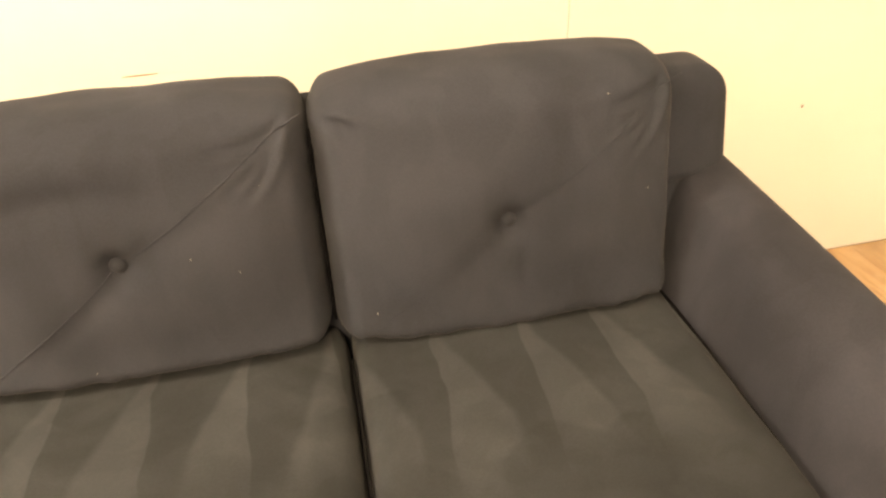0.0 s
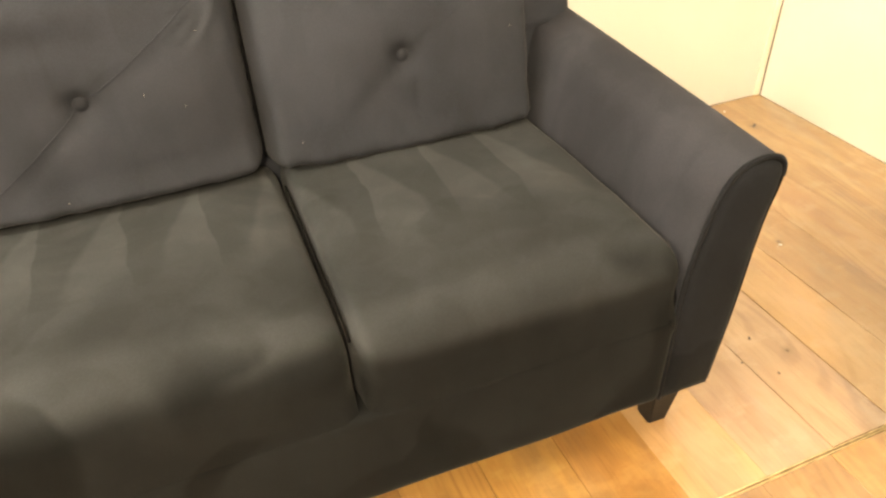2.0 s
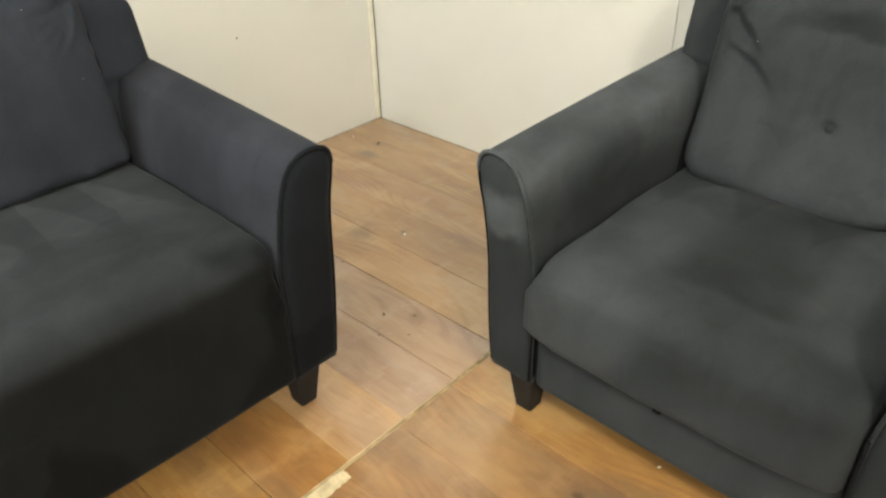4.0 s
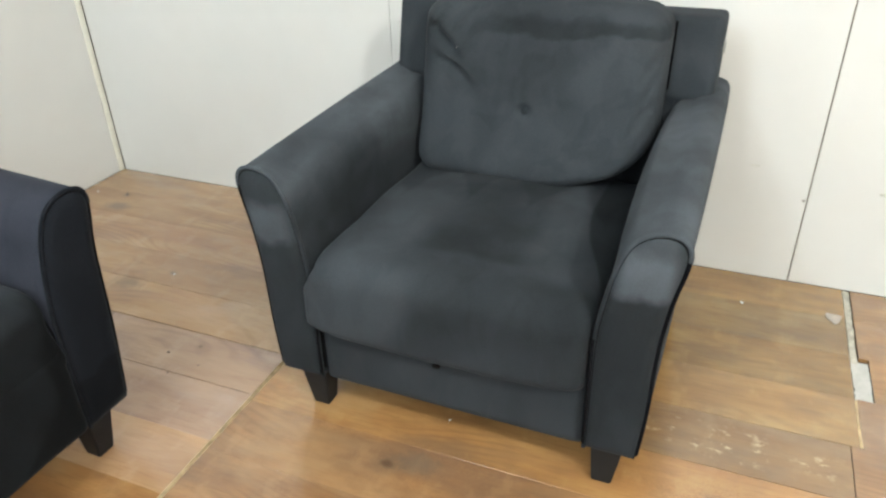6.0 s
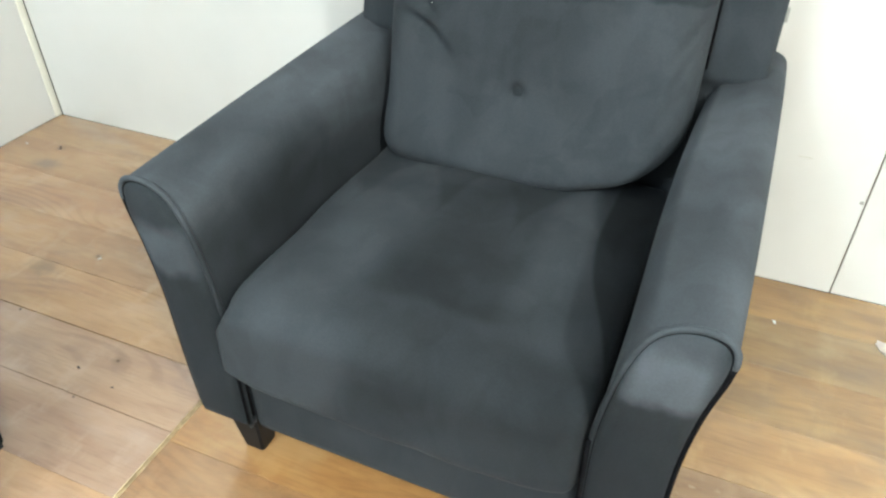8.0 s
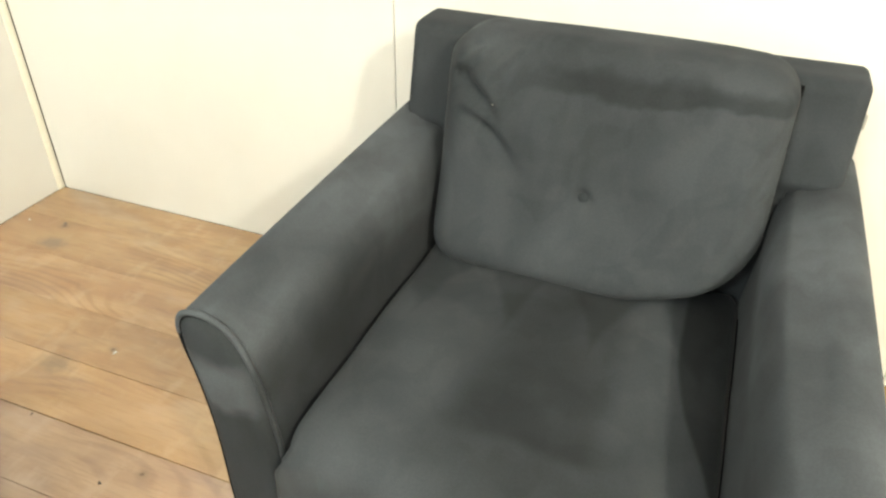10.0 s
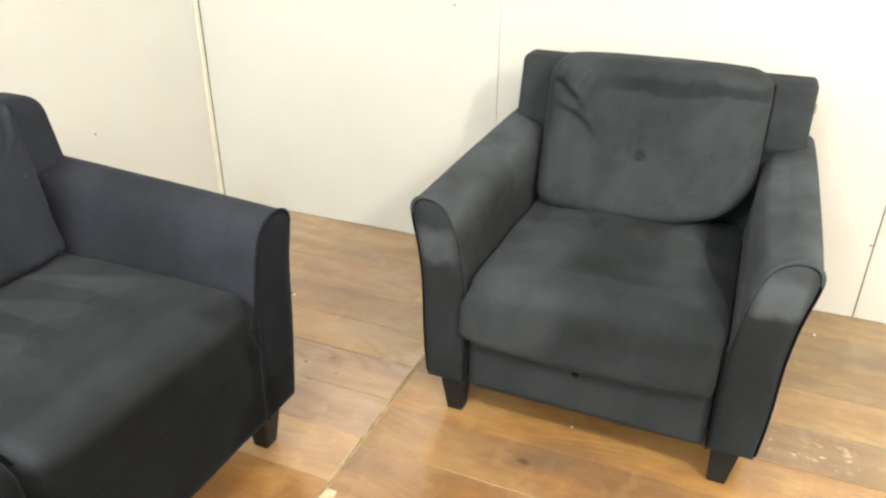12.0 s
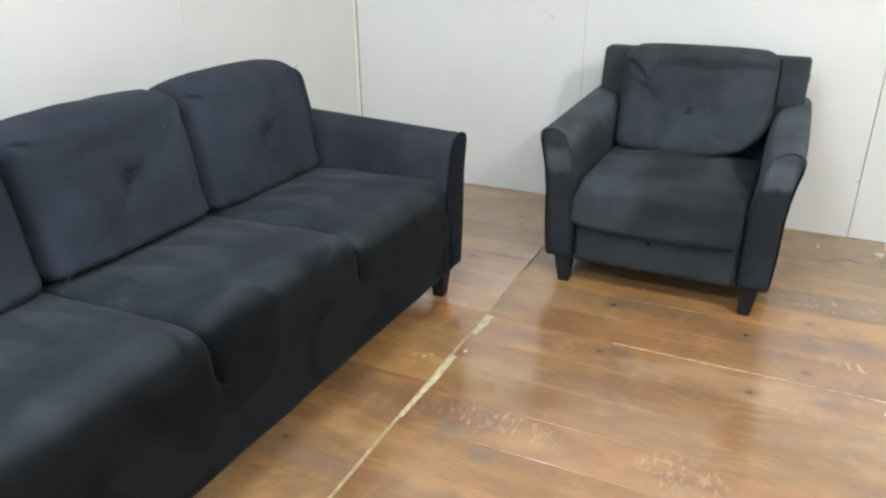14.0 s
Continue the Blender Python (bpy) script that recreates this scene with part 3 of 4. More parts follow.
def sofa():
    thing = tagged(new("sofa"), "charcoal brushed microfibre three-seat sofa against the white wall", "sofa")
    seat_half = 0.826
    frame_parts(thing, seat_half, 0.82, 0.127, 0.050, 0.572, 0.038, FABRIC_WORN_SHADED, FABRIC_SOFA_ARM, 0.437)

    def panel_warp(p):
        p = p.copy()
        front = max(0.0, 1 - p.y / 0.10)
        p.y += front * 0.004 * noise.noise(Vector((p.x * 6, p.z * 7, 3))) + (0.006 * max(0.0, (0.15 - p.z) / 0.04) ** 2 if p.y < 0.03 else 0.0)
        return p

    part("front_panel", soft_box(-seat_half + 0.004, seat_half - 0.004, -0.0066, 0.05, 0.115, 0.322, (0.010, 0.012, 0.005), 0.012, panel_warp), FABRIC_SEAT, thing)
    edges = (-seat_half - 0.0035, -0.290, 0.281, seat_half + 0.0035)
    backs = (-seat_half + 0.012, -0.296, 0.264, seat_half - 0.001)
    for k in range(3):
        cx, seat_w = (edges[k] + edges[k + 1]) / 2, edges[k + 1] - edges[k]

        def seat_warp(p, cx=cx, seat_w=seat_w, k=k):
            u, v = (p.x - cx) / (seat_w / 2), p.y / 0.6
            p = p.copy()
            top = max(0.0, (p.z - 0.30) / 0.15)
            p.z += top * ((0.030 if k == 2 else 0.044) * (1 - abs(u) ** 3.4) * math.sin(math.pi * min(1, max(0, v * 0.72 + (0.26 if k == 2 else 0.34)))) - 0.012 * v)
            p.z += top * 0.004 * noise.noise(Vector((p.x * 9, p.y * 9, k)))
            front = max(0.0, 1 - p.y / 0.10)
            # below the notch the front lies flat behind the front panel
            if (k == 2 and u > 0) or (k == 0 and u < 0):
                p.x += math.copysign(0.012, u) * max(0.0, 1 - p.y / 0.06) * max(0.0, min(1.0, (abs(u) - 0.8) / 0.15))
            low = max(0.0, min(1.0, (0.365 - p.z) / 0.055))
            near = low * max(0.0, min(1.0, (0.05 - p.y) / 0.02)) * max(0.0, min(1.0, (p.z - 0.27) / 0.02))
            p.y += (0.004 - p.y) * near
            p.y -= front * 0.010 * (1 - u ** 4 * (1 - low))
            p.y += front * 0.004 * ((1 - low) * noise.noise(Vector((p.x * 12, p.z * 14, k + 5))) + low * noise.noise(Vector((p.x * 6, p.z * 7, 3))))
            p.y += front * (1 - low) * 0.0022 * noise.noise(Vector((p.x * 55 + p.z * 20, p.z * 9, k))) * max(0.0, min(1.0, (0.45 - p.z) / 0.03))
            return p

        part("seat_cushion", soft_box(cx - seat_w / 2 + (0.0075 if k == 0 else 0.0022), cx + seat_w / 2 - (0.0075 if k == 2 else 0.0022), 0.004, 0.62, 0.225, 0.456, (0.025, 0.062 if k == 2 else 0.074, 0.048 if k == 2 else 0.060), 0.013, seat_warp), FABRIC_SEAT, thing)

        cx, seat_w = (backs[k] + backs[k + 1]) / 2, backs[k + 1] - backs[k]
        bx, bz = (-0.56, -0.016, 0.536)[k], (0.645, 0.648, 0.636)[k]

        def back_warp(p, cx=cx, seat_w=seat_w, k=k, bx=bx, bz=bz):
            u, v = (p.x - cx) / (seat_w / 2), (p.z - 0.63) / 0.20
            p = p.copy()
            face = max(0.0, min(1.0, (0.62 - p.y) / 0.10))
            d = face * 0.062 * max(0, 1 - abs(u) ** 2.6) * max(0, 1 - 0.8 * v * v)
            d -= face * 0.022 * gauss((p.x - bx) ** 2 + (p.z - bz) ** 2, 0.016)
            d -= face * 0.012 * gauss((p.x - bx) ** 2 + (p.z - bz) ** 2, 0.07)
            d -= face * wrinkle(p.x, p.z, bx + 0.02, bz - 0.06, 1.5, 0.05, 0.008, (0.0015, 0.0010, 0.0022)[k])
            d -= face * wrinkle(p.x, p.z, bx - 0.06, bz - 0.05, 0.7, 0.06, 0.020, (0.0020, 0.0015, 0.0022)[k])
            d -= face * wrinkle(p.x, p.z, bx + 0.04, bz + 0.03, 0.6, 0.03, 0.008, 0.0022)
            if k == 1:
                d -= face * wrinkle(p.x, p.z, bx + 0.01, bz - 0.012, 0.60, 0.25, 0.013, 0.0016)
                d -= face * wrinkle(p.x, p.z, cx - 0.05, 0.745, 0.06, 0.12, 0.02, 0.006)
            for n in range(4):
                turn = 3.42 + 0.24 * n
                d -= face * wrinkle(p.x, p.z, cx + seat_w / 2 - 0.03 + 0.05 * math.cos(turn), 0.80 + 0.05 * math.sin(turn), turn, 0.040, 0.007, 0.009)
            for n in range(2):
                turn = -0.35 - 0.35 * n
                d -= face * wrinkle(p.x, p.z, cx - seat_w / 2 + 0.03 + 0.03 * math.cos(turn), 0.80 + 0.03 * math.sin(turn), turn, 0.030, 0.007, 0.007)
            d -= face * wrinkle(p.x, p.z, cx - seat_w / 2 + 0.035, 0.793, -0.2, 0.03, 0.007, 0.006)
            d -= face * 0.010 * max(0, -v) * noise.noise(Vector((p.x * 34, 2.5 * k, 0.5))) * gauss((p.z - 0.455) ** 2, 0.020)
            p.z += face * 0.007 * noise.noise(Vector((p.x * 30, 5.1 * k, 2.5))) * gauss((p.z - 0.425) ** 2, 0.022)
            d += face * 0.006 * noise.noise(Vector((p.x * 7, p.z * 7, 3 * k))) + face * 0.012 * gauss((p.z - 0.475) ** 2, 0.025)
            # rumpled side seams
            p.x -= math.copysign(0.007, u) * max(0.0, (abs(u) - 0.9) / 0.1) * max(0.0, noise.noise(Vector((p.z * 32, 3.3 * k + math.copysign(1, u), 4.5))))
            p.y -= d
            crown = max(0.0, (p.z - 0.76) / 0.07)
            p.z += crown * (0.010 * (1 - u * u) - (0.014 if k == 2 and u > 0 else 0.006 if k == 1 and u > 0 else 0.018) * abs(u) ** 5 + (0.006 if k == 2 else 0.0) + 0.003 * noise.noise(Vector((p.x * 14, p.y * 14, k))))
            p.y += (p.z - 0.43) * 0.17
            return p

        cushion = part("back_cushion", soft_box(cx - seat_w / 2 + 0.0008, cx + seat_w / 2 - (0.001 if k == 2 else 0.0008), 0.518, 0.70, 0.444 if k == 1 else 0.436, 0.824, (0.037, 0.078, 0.040), 0.0065, back_warp), FABRIC_SOFA, thing)
        part("button", button_bm(bx, back_warp(Vector((bx, 0.518, bz))).y - 0.003, bz), FABRIC_SOFA, cushion)
        # the cover's drawn diagonal through the button
        x0, z0, x1, z1 = cx - seat_w * 0.46, 0.455, cx + seat_w * 0.487, 0.816
        ends = [Vector((x0, 0, z0)).lerp(Vector((bx, 0, bz)), n / 24) for n in range(24)] + [Vector((bx, 0, bz)).lerp(Vector((x1, 0, z1)), n / 24) for n in range(25)]
        part("drawn_fold", tube([back_warp(Vector((q.x, 0.5185, q.z))) for q in ends], (0.0010, 0.0017, 0.0009)[k]), FABRIC_SOFA, cushion)
        for lx, lz in {1: [(0.084, 0.654), (0.188, 0.730), (-0.080, 0.495), (0.144, 0.623)], 2: [(0.328, 0.510), (0.693, 0.795), (0.757, 0.656)]}.get(k, []):
            q = back_warp(Vector((lx, 0.518, lz)))
            part("lint", button_bm(q.x, q.y, q.z, 0.0009), LINT, cushion, "bit of white lint")
    # black strands added for the shade between and beside the cushions
    for x in (backs[0] - 0.002, backs[3] + 0.002):
        part("gap_shade", tube([Vector((x, 0.569 + 0.24 * (z - 0.42), z)) for z in (0.62, 0.66, 0.70, 0.74, 0.757)], 0.003, 8), SHADE_BLACK, thing, "black strand for the shade in the gap beside a back cushion")
    for x in edges[1:3]:
        part("gap_shade", tube([Vector((x, y, 0.439 - 0.020 * y - 0.5 * max(0.0, 0.065 - y))) for y in (0.045, 0.065, 0.10, 0.20, 0.30, 0.40, 0.50)], 0.0026, 8), SHADE_BLACK, thing, "black strand for the shade in the gap between seat cushions")
    for x in backs[1:3]:
        part("gap_shade", tube([Vector((x, 0.566 + (z - 0.43) * 0.17, z)) for z in (0.46, 0.55, 0.64, 0.73, 0.772)], 0.0022, 8), SHADE_BLACK, thing, "black strand for the shade in the gap between back cushions")
    return thing


def armchair():
    thing = tagged(new("armchair"), "charcoal brushed microfibre armchair with a button-tufted back cushion", "armchair")
    seat_half = 0.289
    frame_parts(thing, seat_half, 0.84, 0.108, 0.015, 0.615, 0.022, FABRIC_RUBBED_SHADED, FABRIC_ARM, 0.393)
    part("front_rail", soft_box(-seat_half + 0.006, seat_half - 0.006, 0.010, 0.06, 0.106, 0.30, (0.008, 0.012, 0.012), 0.02), FABRIC_PLAIN, thing)

    def seat_warp(p):
        u, v = p.x / seat_half, p.y / 0.6
        p = p.copy()
        top = max(0.0, (p.z - 0.235) / 0.185)
        p.z += top * (0.026 * (1 - u * u) * math.sin(math.pi * min(1, max(0, v * 0.8 + 0.2))) - 0.02 * max(0, v - 0.5))
        p.z += top * 0.006 * noise.noise(Vector((p.x * 8, p.y * 8, 2)))
        front = max(0.0, 1 - p.y / 0.12)
        p.y -= front * 0.022 * (1 - abs(u) ** 7)
        p.z -= (1 - top) * 0.010 * (1 - u * u) * front
        p.x *= 1 + (0.15 if u < 0 else 0.03) * max(0.0, min(1.0, -p.y / 0.02)) * min(1.0, max(0.0, 1.7 * (1 - abs(p.z - 0.315) / 0.1)))
        p.y += front * 0.004 * noise.noise(Vector((p.x * 11, p.z * 14, 9)))
        return p

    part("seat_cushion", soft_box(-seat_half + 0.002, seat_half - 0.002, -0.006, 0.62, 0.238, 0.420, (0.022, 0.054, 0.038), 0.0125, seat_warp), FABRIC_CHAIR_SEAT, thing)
    bx, bz = -0.005, 0.579

    def back_warp(p):
        u, v = p.x / 0.285, (p.z - 0.61) / 0.21
        p = p.copy()
        face = max(0.0, min(1.0, (0.63 - p.y) / 0.10))
        d = face * 0.032 * max(0, 1 - u * u) * max(0, 1 - 0.7 * v * v)
        d -= face * 0.020 * gauss((p.x - bx) ** 2 + (p.z - bz) ** 2, 0.009)
        d -= face * 0.008 * gauss((p.x - bx) ** 2 + (p.z - bz) ** 2, 0.06)
        d -= face * wrinkle(p.x, p.z, -0.235, 0.755, 0.9, 0.05, 0.012, 0.0145)
        d -= face * wrinkle(p.x, p.z, -0.215, 0.715, -0.7, 0.055, 0.011, 0.0145)
        d -= face * wrinkle(p.x, p.z, -0.16, 0.765, 0.8, 0.045, 0.012, 0.0145)
        d -= face * wrinkle(p.x, p.z, -0.19, 0.66, -0.5, 0.05, 0.010, 0.0145)
        d -= face * wrinkle(p.x, p.z, 0.05, 0.765, 0.02, 0.22, 0.014, 0.004)
        for wx, wz, wa in ((0.24, 0.55, 1.1), (0.262, 0.64, 1.25), (0.268, 0.70, 1.0), (0.258, 0.595, 0.8)):
            d -= face * wrinkle(p.x, p.z, wx, wz, wa, 0.045, 0.008, 0.006)
        d += face * 0.008 * noise.noise(Vector((p.x * 7, p.z * 7, 1.3))) + face * 0.027 * gauss((p.z - 0.44) ** 2, 0.05)
        p.y -= d
        low = max(0.0, (0.54 - p.z) / 0.13)
        p.x *= 1 - (0.22 if u > 0 else 0.03) * low * low
        p.z += low * (0.044 if u > 0 else 0.008) * u * u
        crown = max(0.0, (p.z - 0.76) / 0.06)
        p.z += crown * (0.006 * (1 - u * u) - 0.012 * abs(u) ** 5)
        p.y += (p.z - 0.41) * 0.22
        return p

    cushion = part("back_cushion", soft_box(-0.291, 0.291, 0.505, 0.68, 0.388, 0.807, (0.06, 0.07, 0.055), 0.0075, back_warp), FABRIC_CHAIR_BACK, thing)
    part("button", button_bm(bx, back_warp(Vector((bx, 0.505, bz))).y - 0.0045, bz, 0.0125), FABRIC_PLAIN, cushion)
    q = back_warp(Vector((-0.183, 0.505, 0.706)))
    part("lint", button_bm(q.x, q.y, q.z, 0.0012), LINT, cushion, "bit of white lint")
    part("sewn_tag", soft_box(0.394, 0.402, 0.716, 0.7185, 0.698, 0.724, (0.001, 0.001, 0.001), 0.006), LINT, thing, "small grey sewn tag")
    # black strands added for the shade in the chair's gaps
    for sign in (-1, 1):
        part("gap_shade", tube([Vector((sign * 0.2925, 0.612 + 0.24 * (z - 0.42), z)) for z in (0.62, 0.66, 0.70, 0.74, 0.765)], 0.003, 8), SHADE_BLACK, thing, "black strand for the shade in the gap beside the back cushion")
        part("gap_shade", tube([Vector((sign * (seat_half - 0.0015), -0.002, z)) for z in (0.128, 0.20, 0.27, 0.33, 0.375)], 0.0024 if sign < 0 else 0.0034, 8), SHADE_BLACK, thing, "black strand for the shade in the gap beside the seat")
    # a small dark nub for a dark spot on the front rail
    part("dark_nub", soft_box(-0.026, -0.010, 0.000, 0.012, 0.216, 0.225, (0.004, 0.005, 0.004), 0.004), DUST_COVER, thing)
    return thing


sofa().matrix_basis = pose(-2.078, -1.086, 0, 0, 0, -1.5)
armchair().matrix_basis = pose(-0.953, -1.762, 0, 0, 0, -90.6)

# ---- the room ----
WEST, SOUTH = -6.4, -6.2
PANEL = 1.219
ceiling = tagged(new("ceiling", mesh_of(box_bm(WEST - 0.12, 0.12, SOUTH - 0.12, 0.12, CEILING, CEILING + 0.1), "ceiling", PAINT, True)), "plain white ceiling", "ceiling", kind="structure")
subfloor = tagged(new("floor", mesh_of(box_bm(WEST, 0, SOUTH, 0, -0.12, -0.013), "floor", SUBFLOOR, True)), "worn brown wood-look plank floor", "floor", kind="structure")


def panelled_wall(name, along, length, at, out, first=0.004):
    """A wall of white boards with open joints. along: 'x' or 'y'; out: the side of the room's outside."""
    def span(a, b, d0, d1, z0, z1, bevel=0.0):
        d0, d1 = sorted((at + out * d0, at + out * d1))
        return box_bm(-b, -a, d0, d1, z0, z1, bevel, 1) if along == "x" else box_bm(d0, d1, -b, -a, z0, z1, bevel, 1)
    wall = tagged(new(name, mesh_of(span(0, length, 0.006, 0.12, 0, CEILING), name, JOINT, True)), "white wall boards with thin dark joints", "wall", kind="structure")
    start = 0.0
    while start < length - 0.01:
        end = min(start + PANEL, length)
        wide, wide_end = [0.0016 if abs(q - 2 * PANEL) < 0.01 and along == "y" else 0.0008 for q in (start, end)]
        ob = new("panel", mesh_of(span(start + (wide if start else first), end - wide_end, 0, 0.0055, 0.0006, CEILING - 0.002, 0.0008), "panel", WALL, True))
        ob.parent = wall
        start = end
    return wall


wall_north = panelled_wall("wall_north", "x", -WEST, 0, 1)
wall_east = panelled_wall("wall_east", "y", -SOUTH, 0, 1, 0.0092)
panelled_wall("wall_south", "x", -WEST, SOUTH, -1)
panelled_wall("wall_west", "y", -SOUTH, WEST, -1)

corner = tagged(new("trim", mesh_of(box_bm(-0.026, -0.0013, -0.0076, -0.0002, 0.002, CEILING - 0.004, 0.003, 3), "trim", CREAM)), "cream plastic strip in the corner of the walls", "trim", kind="structure")

# unseen lamp bases, two of them only for the fill lamps
for lx, ly, *_rest in LAMPS:
    lamp = tagged(new("ceiling_lamp"), "assumed white round ceiling lamp base with a bare bulb, out of view", "ceiling lamp", "ceiling lamps")
    bm = bmesh.new()
    bmesh.ops.create_cone(bm, cap_ends=True, segments=32, radius1=0.07, radius2=0.09, depth=0.05)
    bmesh.ops.translate(bm, verts=bm.verts, vec=(lx, ly, CEILING - 0.025))
    part("lamp_base", bm, TRIM, lamp)

# ---- small things on walls and floor ----
def ragged(points, z0, z1, seed):
    """A flat scrap with a torn edge: a closed outline, thickened."""
    rng = random.Random(seed)
    bm, ring = bmesh.new(), []
    for i, (x, y) in enumerate(points):
        nx, ny = points[(i + 1) % len(points)]
        n = max(2, int(math.hypot(nx - x, ny - y) / 0.008))
        for k in range(n):
            ring.append((x + (nx - x) * k / n + rng.uniform(-0.0018, 0.0018), y + (ny - y) * k / n + rng.uniform(-0.0018, 0.0018)))
    low = [bm.verts.new((x, y, z0)) for x, y in ring]
    top = [bm.verts.new((x, y, z1)) for x, y in ring]
    for i in range(len(ring)):
        j = (i + 1) % len(ring)
        bm.faces.new((low[i], low[j], top[j], top[i]))
    bm.faces.new(low)
    bm.faces.new(top)
    return bm


def scrap(name, points, z0, z1, mat, label, category, group="", seed=1):
    ob = new(name, mesh_of(ragged(points, z0, z1, seed), name, mat, True))
    return tagged(ob, label, category, group)


def seam(x0, x1, y, half, z, seed):
    rng = random.Random(seed)
    n = int(abs(x1 - x0) / 0.02)
    wave = [rng.uniform(-0.0006, 0.0006) for _ in range(n + 1)]
    bm, rows = bmesh.new(), []
    for i in range(n + 1):
        x = x0 + (x1 - x0) * i / n
        rows.append([bm.verts.new((x, y + wave[i] + s * half * rng.uniform(0.75, 1.15), h)) for s, h in ((-1, -0.012), (-1, z), (1, z), (1, -0.012))])
    for a, b in zip(rows, rows[1:]):
        for k in range(3):
            bm.faces.new((a[k], a[k + 1], b[k + 1], b[k]))
    return bm


tagged(new("floor_seam", mesh_of(seam(-0.01, -6.3, -1.2664, 0.0013, 0.0006, 3), "floor_seam", RAW_EDGE, True)), "pale raw board edge along the floor seam", "floor seam", kind="structure")
tagged(new("floor_seam", mesh_of(seam(-0.01, -6.3, -1.2722, 0.0013, 0.0004, 13), "floor_seam", RAW_EDGE, True)), "pale raw board edge along the floor seam", "floor seam", kind="structure")
tagged(new("floor_seam", mesh_of(seam(-0.003, -0.340, -2.5888, 0.0080, -0.0016, 4), "floor_seam", GRIT, True)), "gap in the floor filled with grey grit", "floor seam", kind="structure")
tagged(new("floor_seam", mesh_of(seam(-0.482, -0.640, -2.5825, 0.0024, 0.0006, 5), "floor_seam", RAW_EDGE, True)), "raw board edge beside the floor gap", "floor seam", kind="structure")
tagged(new("floor_patch", mesh_of(ragged([(-0.331, -2.5815), (-0.331, -2.6195), (-0.4772, -2.6195), (-0.4772, -2.5815)], -0.012, -0.0018, 6), "floor_patch", BARE, True)), "bare pale patch where a plank end is missing", "floor patch", kind="structure")
scrap("filler_patch", [(-1.290, -1.271), (-1.288, -1.300), (-1.345, -1.302), (-1.425, -1.292), (-1.430, -1.272)], 0.0, 0.0012, FILLER, "pale filler smeared over the floor seam", "filler patch", "filler patches", 7)
scrap("filler_patch", [(-1.575, -1.272), (-1.580, -1.289), (-1.72, -1.290), (-1.80, -1.284), (-1.925, -1.279), (-1.93, -1.270), (-1.75, -1.270)], 0.0, 0.0012, FILLER, "pale filler smeared over the floor seam", "filler patch", "filler patches", 8)
tagged(new("floor_seam", mesh_of(ragged([(-1.2912, -1.72), (-1.2942, -1.72), (-1.2945, -2.555), (-1.2908, -2.555)], -0.008, 0.0004, 11), "floor_seam", RAW_EDGE, True)), "pale chipped plank edge", "floor seam", kind="structure")
scrap("paper_scrap", [(-0.135, -2.535), (-0.140, -2.572), (-0.165, -2.566), (-0.185, -2.556), (-0.168, -2.540), (-0.15, -2.532)], 0.0, 0.002, PAPER, "small white torn paper scrap on the floor", "paper scrap", "", 9)


def crumb(x, y, size, mat, label, category, group, seed):
    rng = random.Random(seed)
    bm = bmesh.new()
    bmesh.ops.create_icosphere(bm, subdivisions=1, radius=size)
    turn = rng.uniform(0, 3)
    for v in bm.verts:
        a, b_ = v.co.x * rng.uniform(1.0, 1.9), v.co.y * rng.uniform(0.6, 1.0)
        v.co = (x + a * math.cos(turn) - b_ * math.sin(turn), y + a * math.sin(turn) + b_ * math.cos(turn), size * 0.4 + v.co.z * 0.4)
    tagged(new("crumb", mesh_of(bm, "crumb", mat, True)), label, category, group)


for i, (x, y, size) in enumerate([(-0.866, -1.738, 0.003), (-0.161, -2.323, 0.0045), (-0.578, -0.728, 0.004), (-1.542, -1.303, 0.006), (-1.36, -2.50, 0.005), (-0.20, -0.06, 0.003)]):
    crumb(x, y, size, SPECK_PALE, "small white crumb lying on the plank floor", "crumb", "white crumbs", 20 + i)
for i, (x, y, size) in enumerate([(-0.176, -0.180, 0.005), (-0.889, -0.968, 0.004), (-0.905, -1.075, 0.003), (-0.80, -0.70, 0.003), (-0.955, -1.02, 0.003)]):
    crumb(x, y, size, SPECK_DARK, "small dark bit of dirt on the plank floor", "dirt bit", "dirt bits", 40 + i)


def wall_spot(parent, name, x, y, z, wide, tall, normal, mat, label):
    """A screw head or a scuff, a hair proud of a wall; normal: 'x' or 'y'."""
    bm = bmesh.new()
    bmesh.ops.create_uvsphere(bm, u_segments=12, v_segments=6, radius=1.0)
    for v in bm.verts:
        v.co = (x + v.co.x * 0.0012, y + v.co.y * wide, z + v.co.z * tall) if normal == "x" else (x + v.co.x * wide, y + v.co.y * 0.0012, z + v.co.z * tall)
    part(name, bm, mat, parent, label)


wall_spot(wall_east, "screw_head", 0, -2.430, 0.254, 0.0045, 0.0045, "x", STEEL, "dull screw head in the wall board")
wall_spot(wall_north, "screw_head", -0.592, 0, 0.463, 0.0042, 0.0045, "y", STEEL, "dull screw head in the wall board")
wall_spot(wall_east, "scuff", 0, -2.292, 0.339, 0.016, 0.0018, "x", SMEAR, "grey scuff on the wall board")
wall_spot(wall_east, "scuff", 0, -1.058, 0.868, 0.008, 0.0018, "x", SPECK_DARK, "dark scratch on the wall board")
wall_spot(wall_north, "scuff", -2.097, 0, 0.722, 0.036, 0.0016, "y", JOINT, "brown scratch on the wall board")
wall_spot(wall_east, "scuff", 0, -2.62, 0.30, 0.02, 0.006, "x", SMEAR, "grey scuff on the wall board")

# ---- planks, last ----
plank_meshes = {}


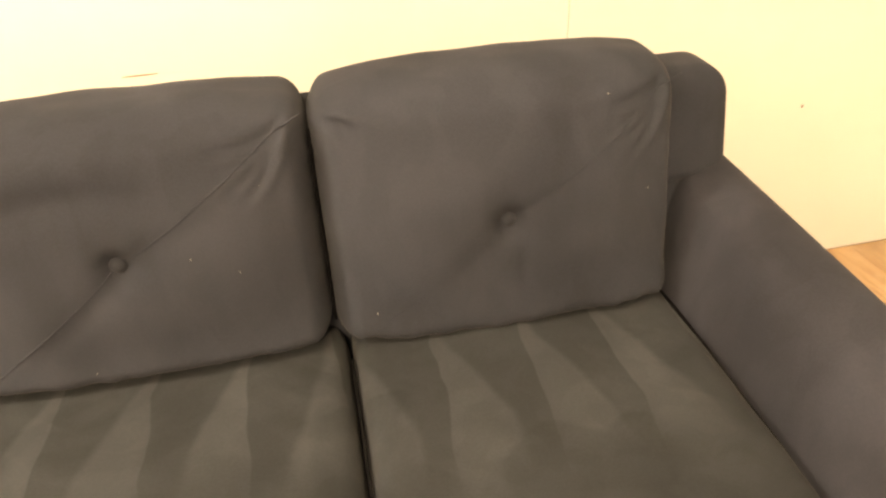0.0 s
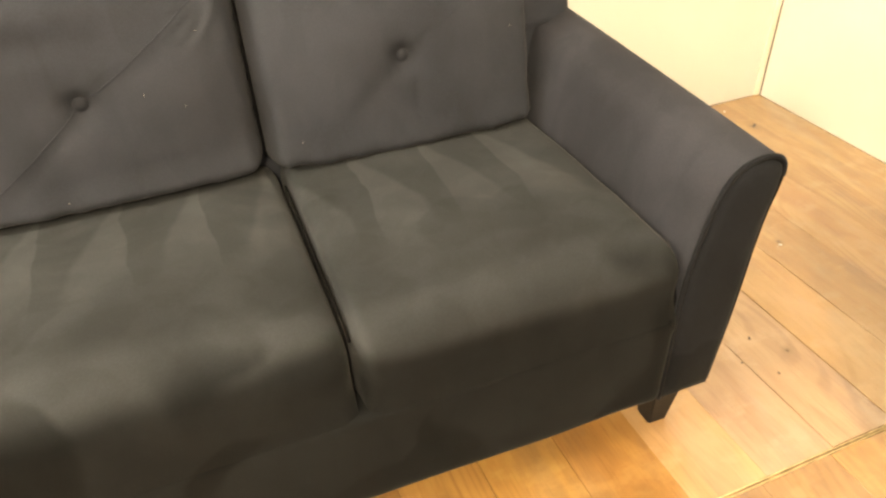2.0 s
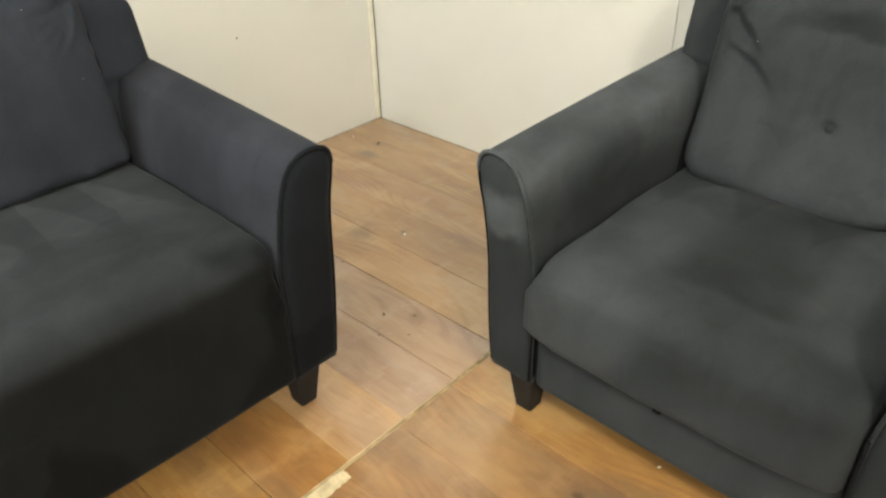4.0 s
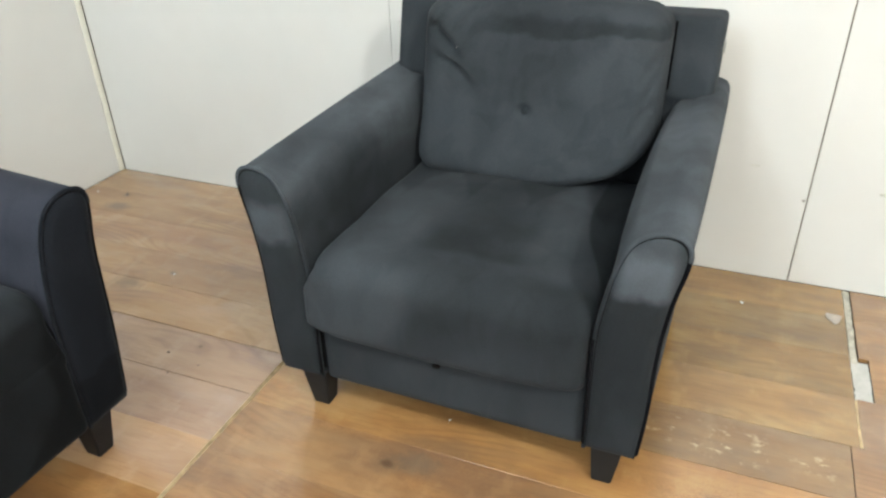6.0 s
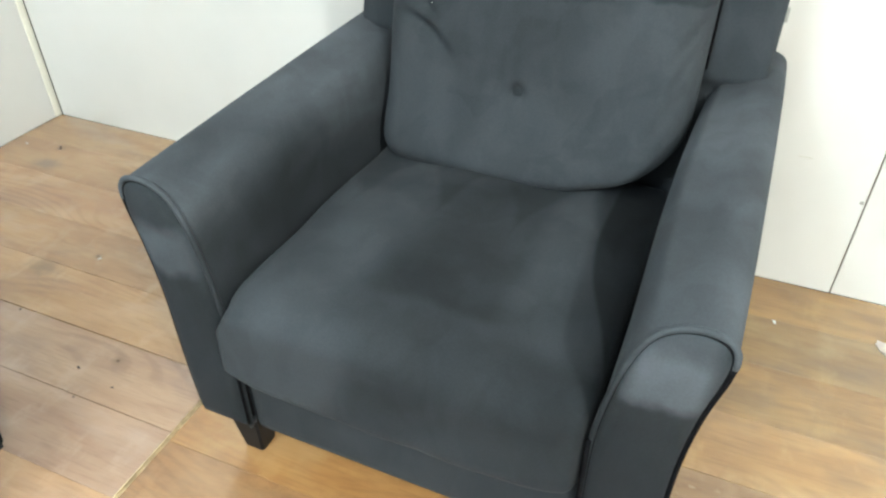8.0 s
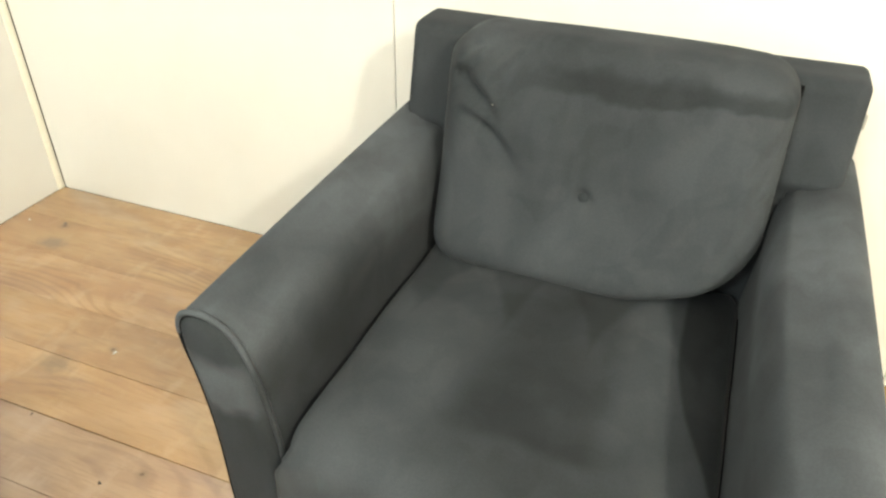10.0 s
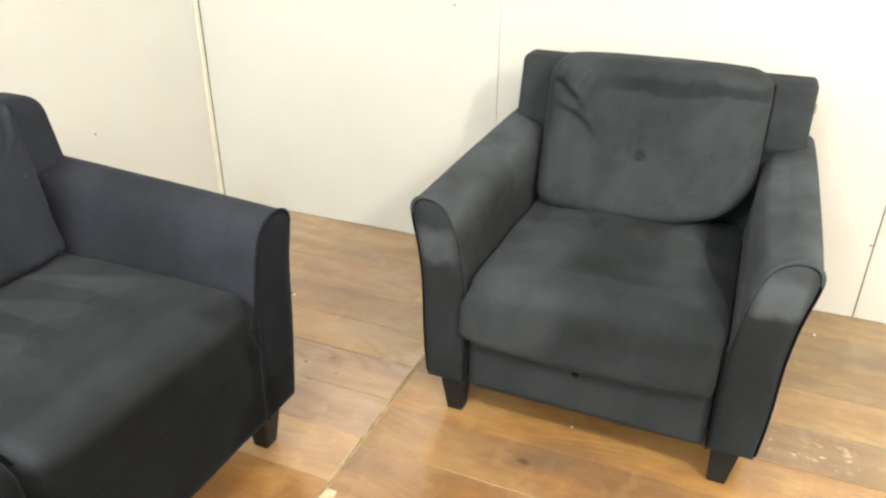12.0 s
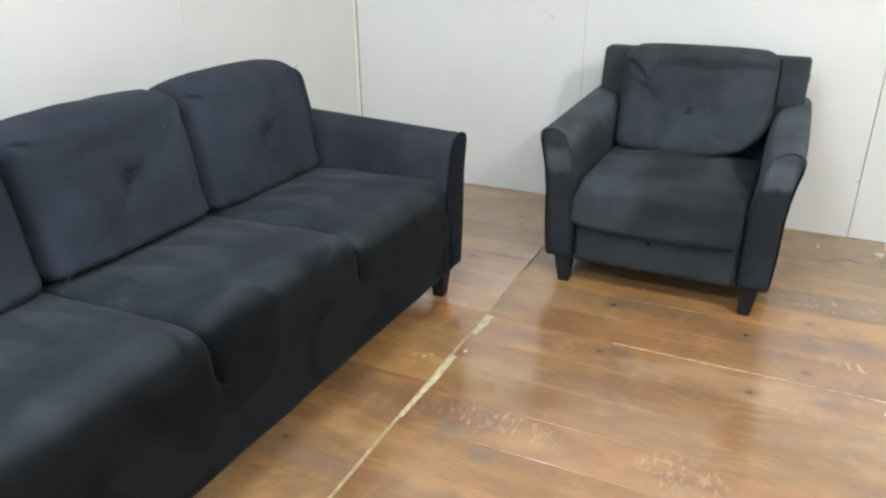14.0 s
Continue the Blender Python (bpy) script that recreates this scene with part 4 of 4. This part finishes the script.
def plank_mesh(width, length, mat, gap):
    key = (round(width, 4), round(length, 4), mat.name, gap)
    if key not in plank_meshes:
        plank_meshes[key] = mesh_of(box_bm(-width / 2 + gap, width / 2 - gap, -length / 2 + gap, length / 2 - gap, -0.011, 0.0, 0.00015, 1), "plank", mat, True)
    return plank_meshes[key]


def plank_field(first, pitch, rows, y0, y1, start=None, end=None, mat=PLANK, tones=(), plain_from=99, gap=0.0002, wide=()):
    """Rows of planks that run along y, from y0 to y1. start, end: rows cut back at one end; tones: the print's tint, row by row; plain_from: the row after the paler ones; wide: rows with open joints."""
    for k in range(rows):
        x1 = first - k * pitch
        x0 = x1 - pitch
        if k == 0:
            x1 = -0.0003
        a, b = (start or {}).get(k, y0), (end or {}).get(k, y1)
        ob = new("plank", plank_mesh(x1 - x0, a - b, PLANK if k >= plain_from else mat, 0.0011 if k in wide else gap))
        ob.location = ((x0 + x1) / 2, (a + b) / 2, 0)
        ob.parent = subfloor
        ob.color = (*(tones[k] if k < len(tones) else (1, 1, 1)), 1)


NORTH_TONES = [(0.98, 0.95, 0.84), (1.0, 0.96, 0.86), (0.95, 0.92, 0.84), (1.0, 0.96, 0.88), (1.0, 0.97, 0.94), (0.98, 0.96, 1.04), (0.96, 0.94, 1.06), (1.0, 0.97, 1.0), (0.92, 0.86, 0.80), (1.04, 1.0, 0.86), (1.0, 0.96, 0.86), (0.80, 0.74, 0.72), (0.92, 0.87, 0.82)]
MIDDLE_TONES = [(0.76, 0.78, 0.62), (0.75, 0.77, 0.61), (0.79, 0.80, 0.63), (0.93, 0.95, 0.74), (0.78, 0.76, 0.70), (0.98, 0.93, 0.83), (1.0, 0.93, 0.86), (0.97, 0.91, 0.86), (0.92, 0.88, 0.86), (0.86, 0.79, 0.71), (0.75, 0.70, 0.63), (0.80, 0.71, 0.62), (0.73, 0.67, 0.60), (0.80, 0.72, 0.64)]
SOUTH_TONES = [(0.95, 0.92, 0.84), (1.0, 0.94, 0.84), (0.92, 0.87, 0.80), (0.84, 0.78, 0.78), (0.78, 0.73, 0.74), (0.84, 0.77, 0.70), (0.78, 0.72, 0.65), (0.85, 0.77, 0.68), (0.76, 0.70, 0.64), (0.82, 0.75, 0.67), (0.76, 0.69, 0.62), (0.80, 0.72, 0.64)]
plank_field(-0.002, 0.158, 40, -0.0003, -1.2645, None, None, PLANK_PALE, NORTH_TONES, 8, wide=(4, 5, 9))
plank_field(0.011, 0.163, 39, -1.2745, -2.5612, None, {k: -2.580 for k in range(4)}, PLANK, MIDDLE_TONES, wide=(4,))
plank_field(0.011, 0.163, 39, -2.5620, -3.90, {0: -2.600, 1: -2.600, 2: -2.6215, 3: -2.585}, None, PLANK, SOUTH_TONES)
plank_field(-0.01, 0.157, 40, -3.902, -5.10)
plank_field(-0.01, 0.157, 40, -5.102, SOUTH + 0.001)
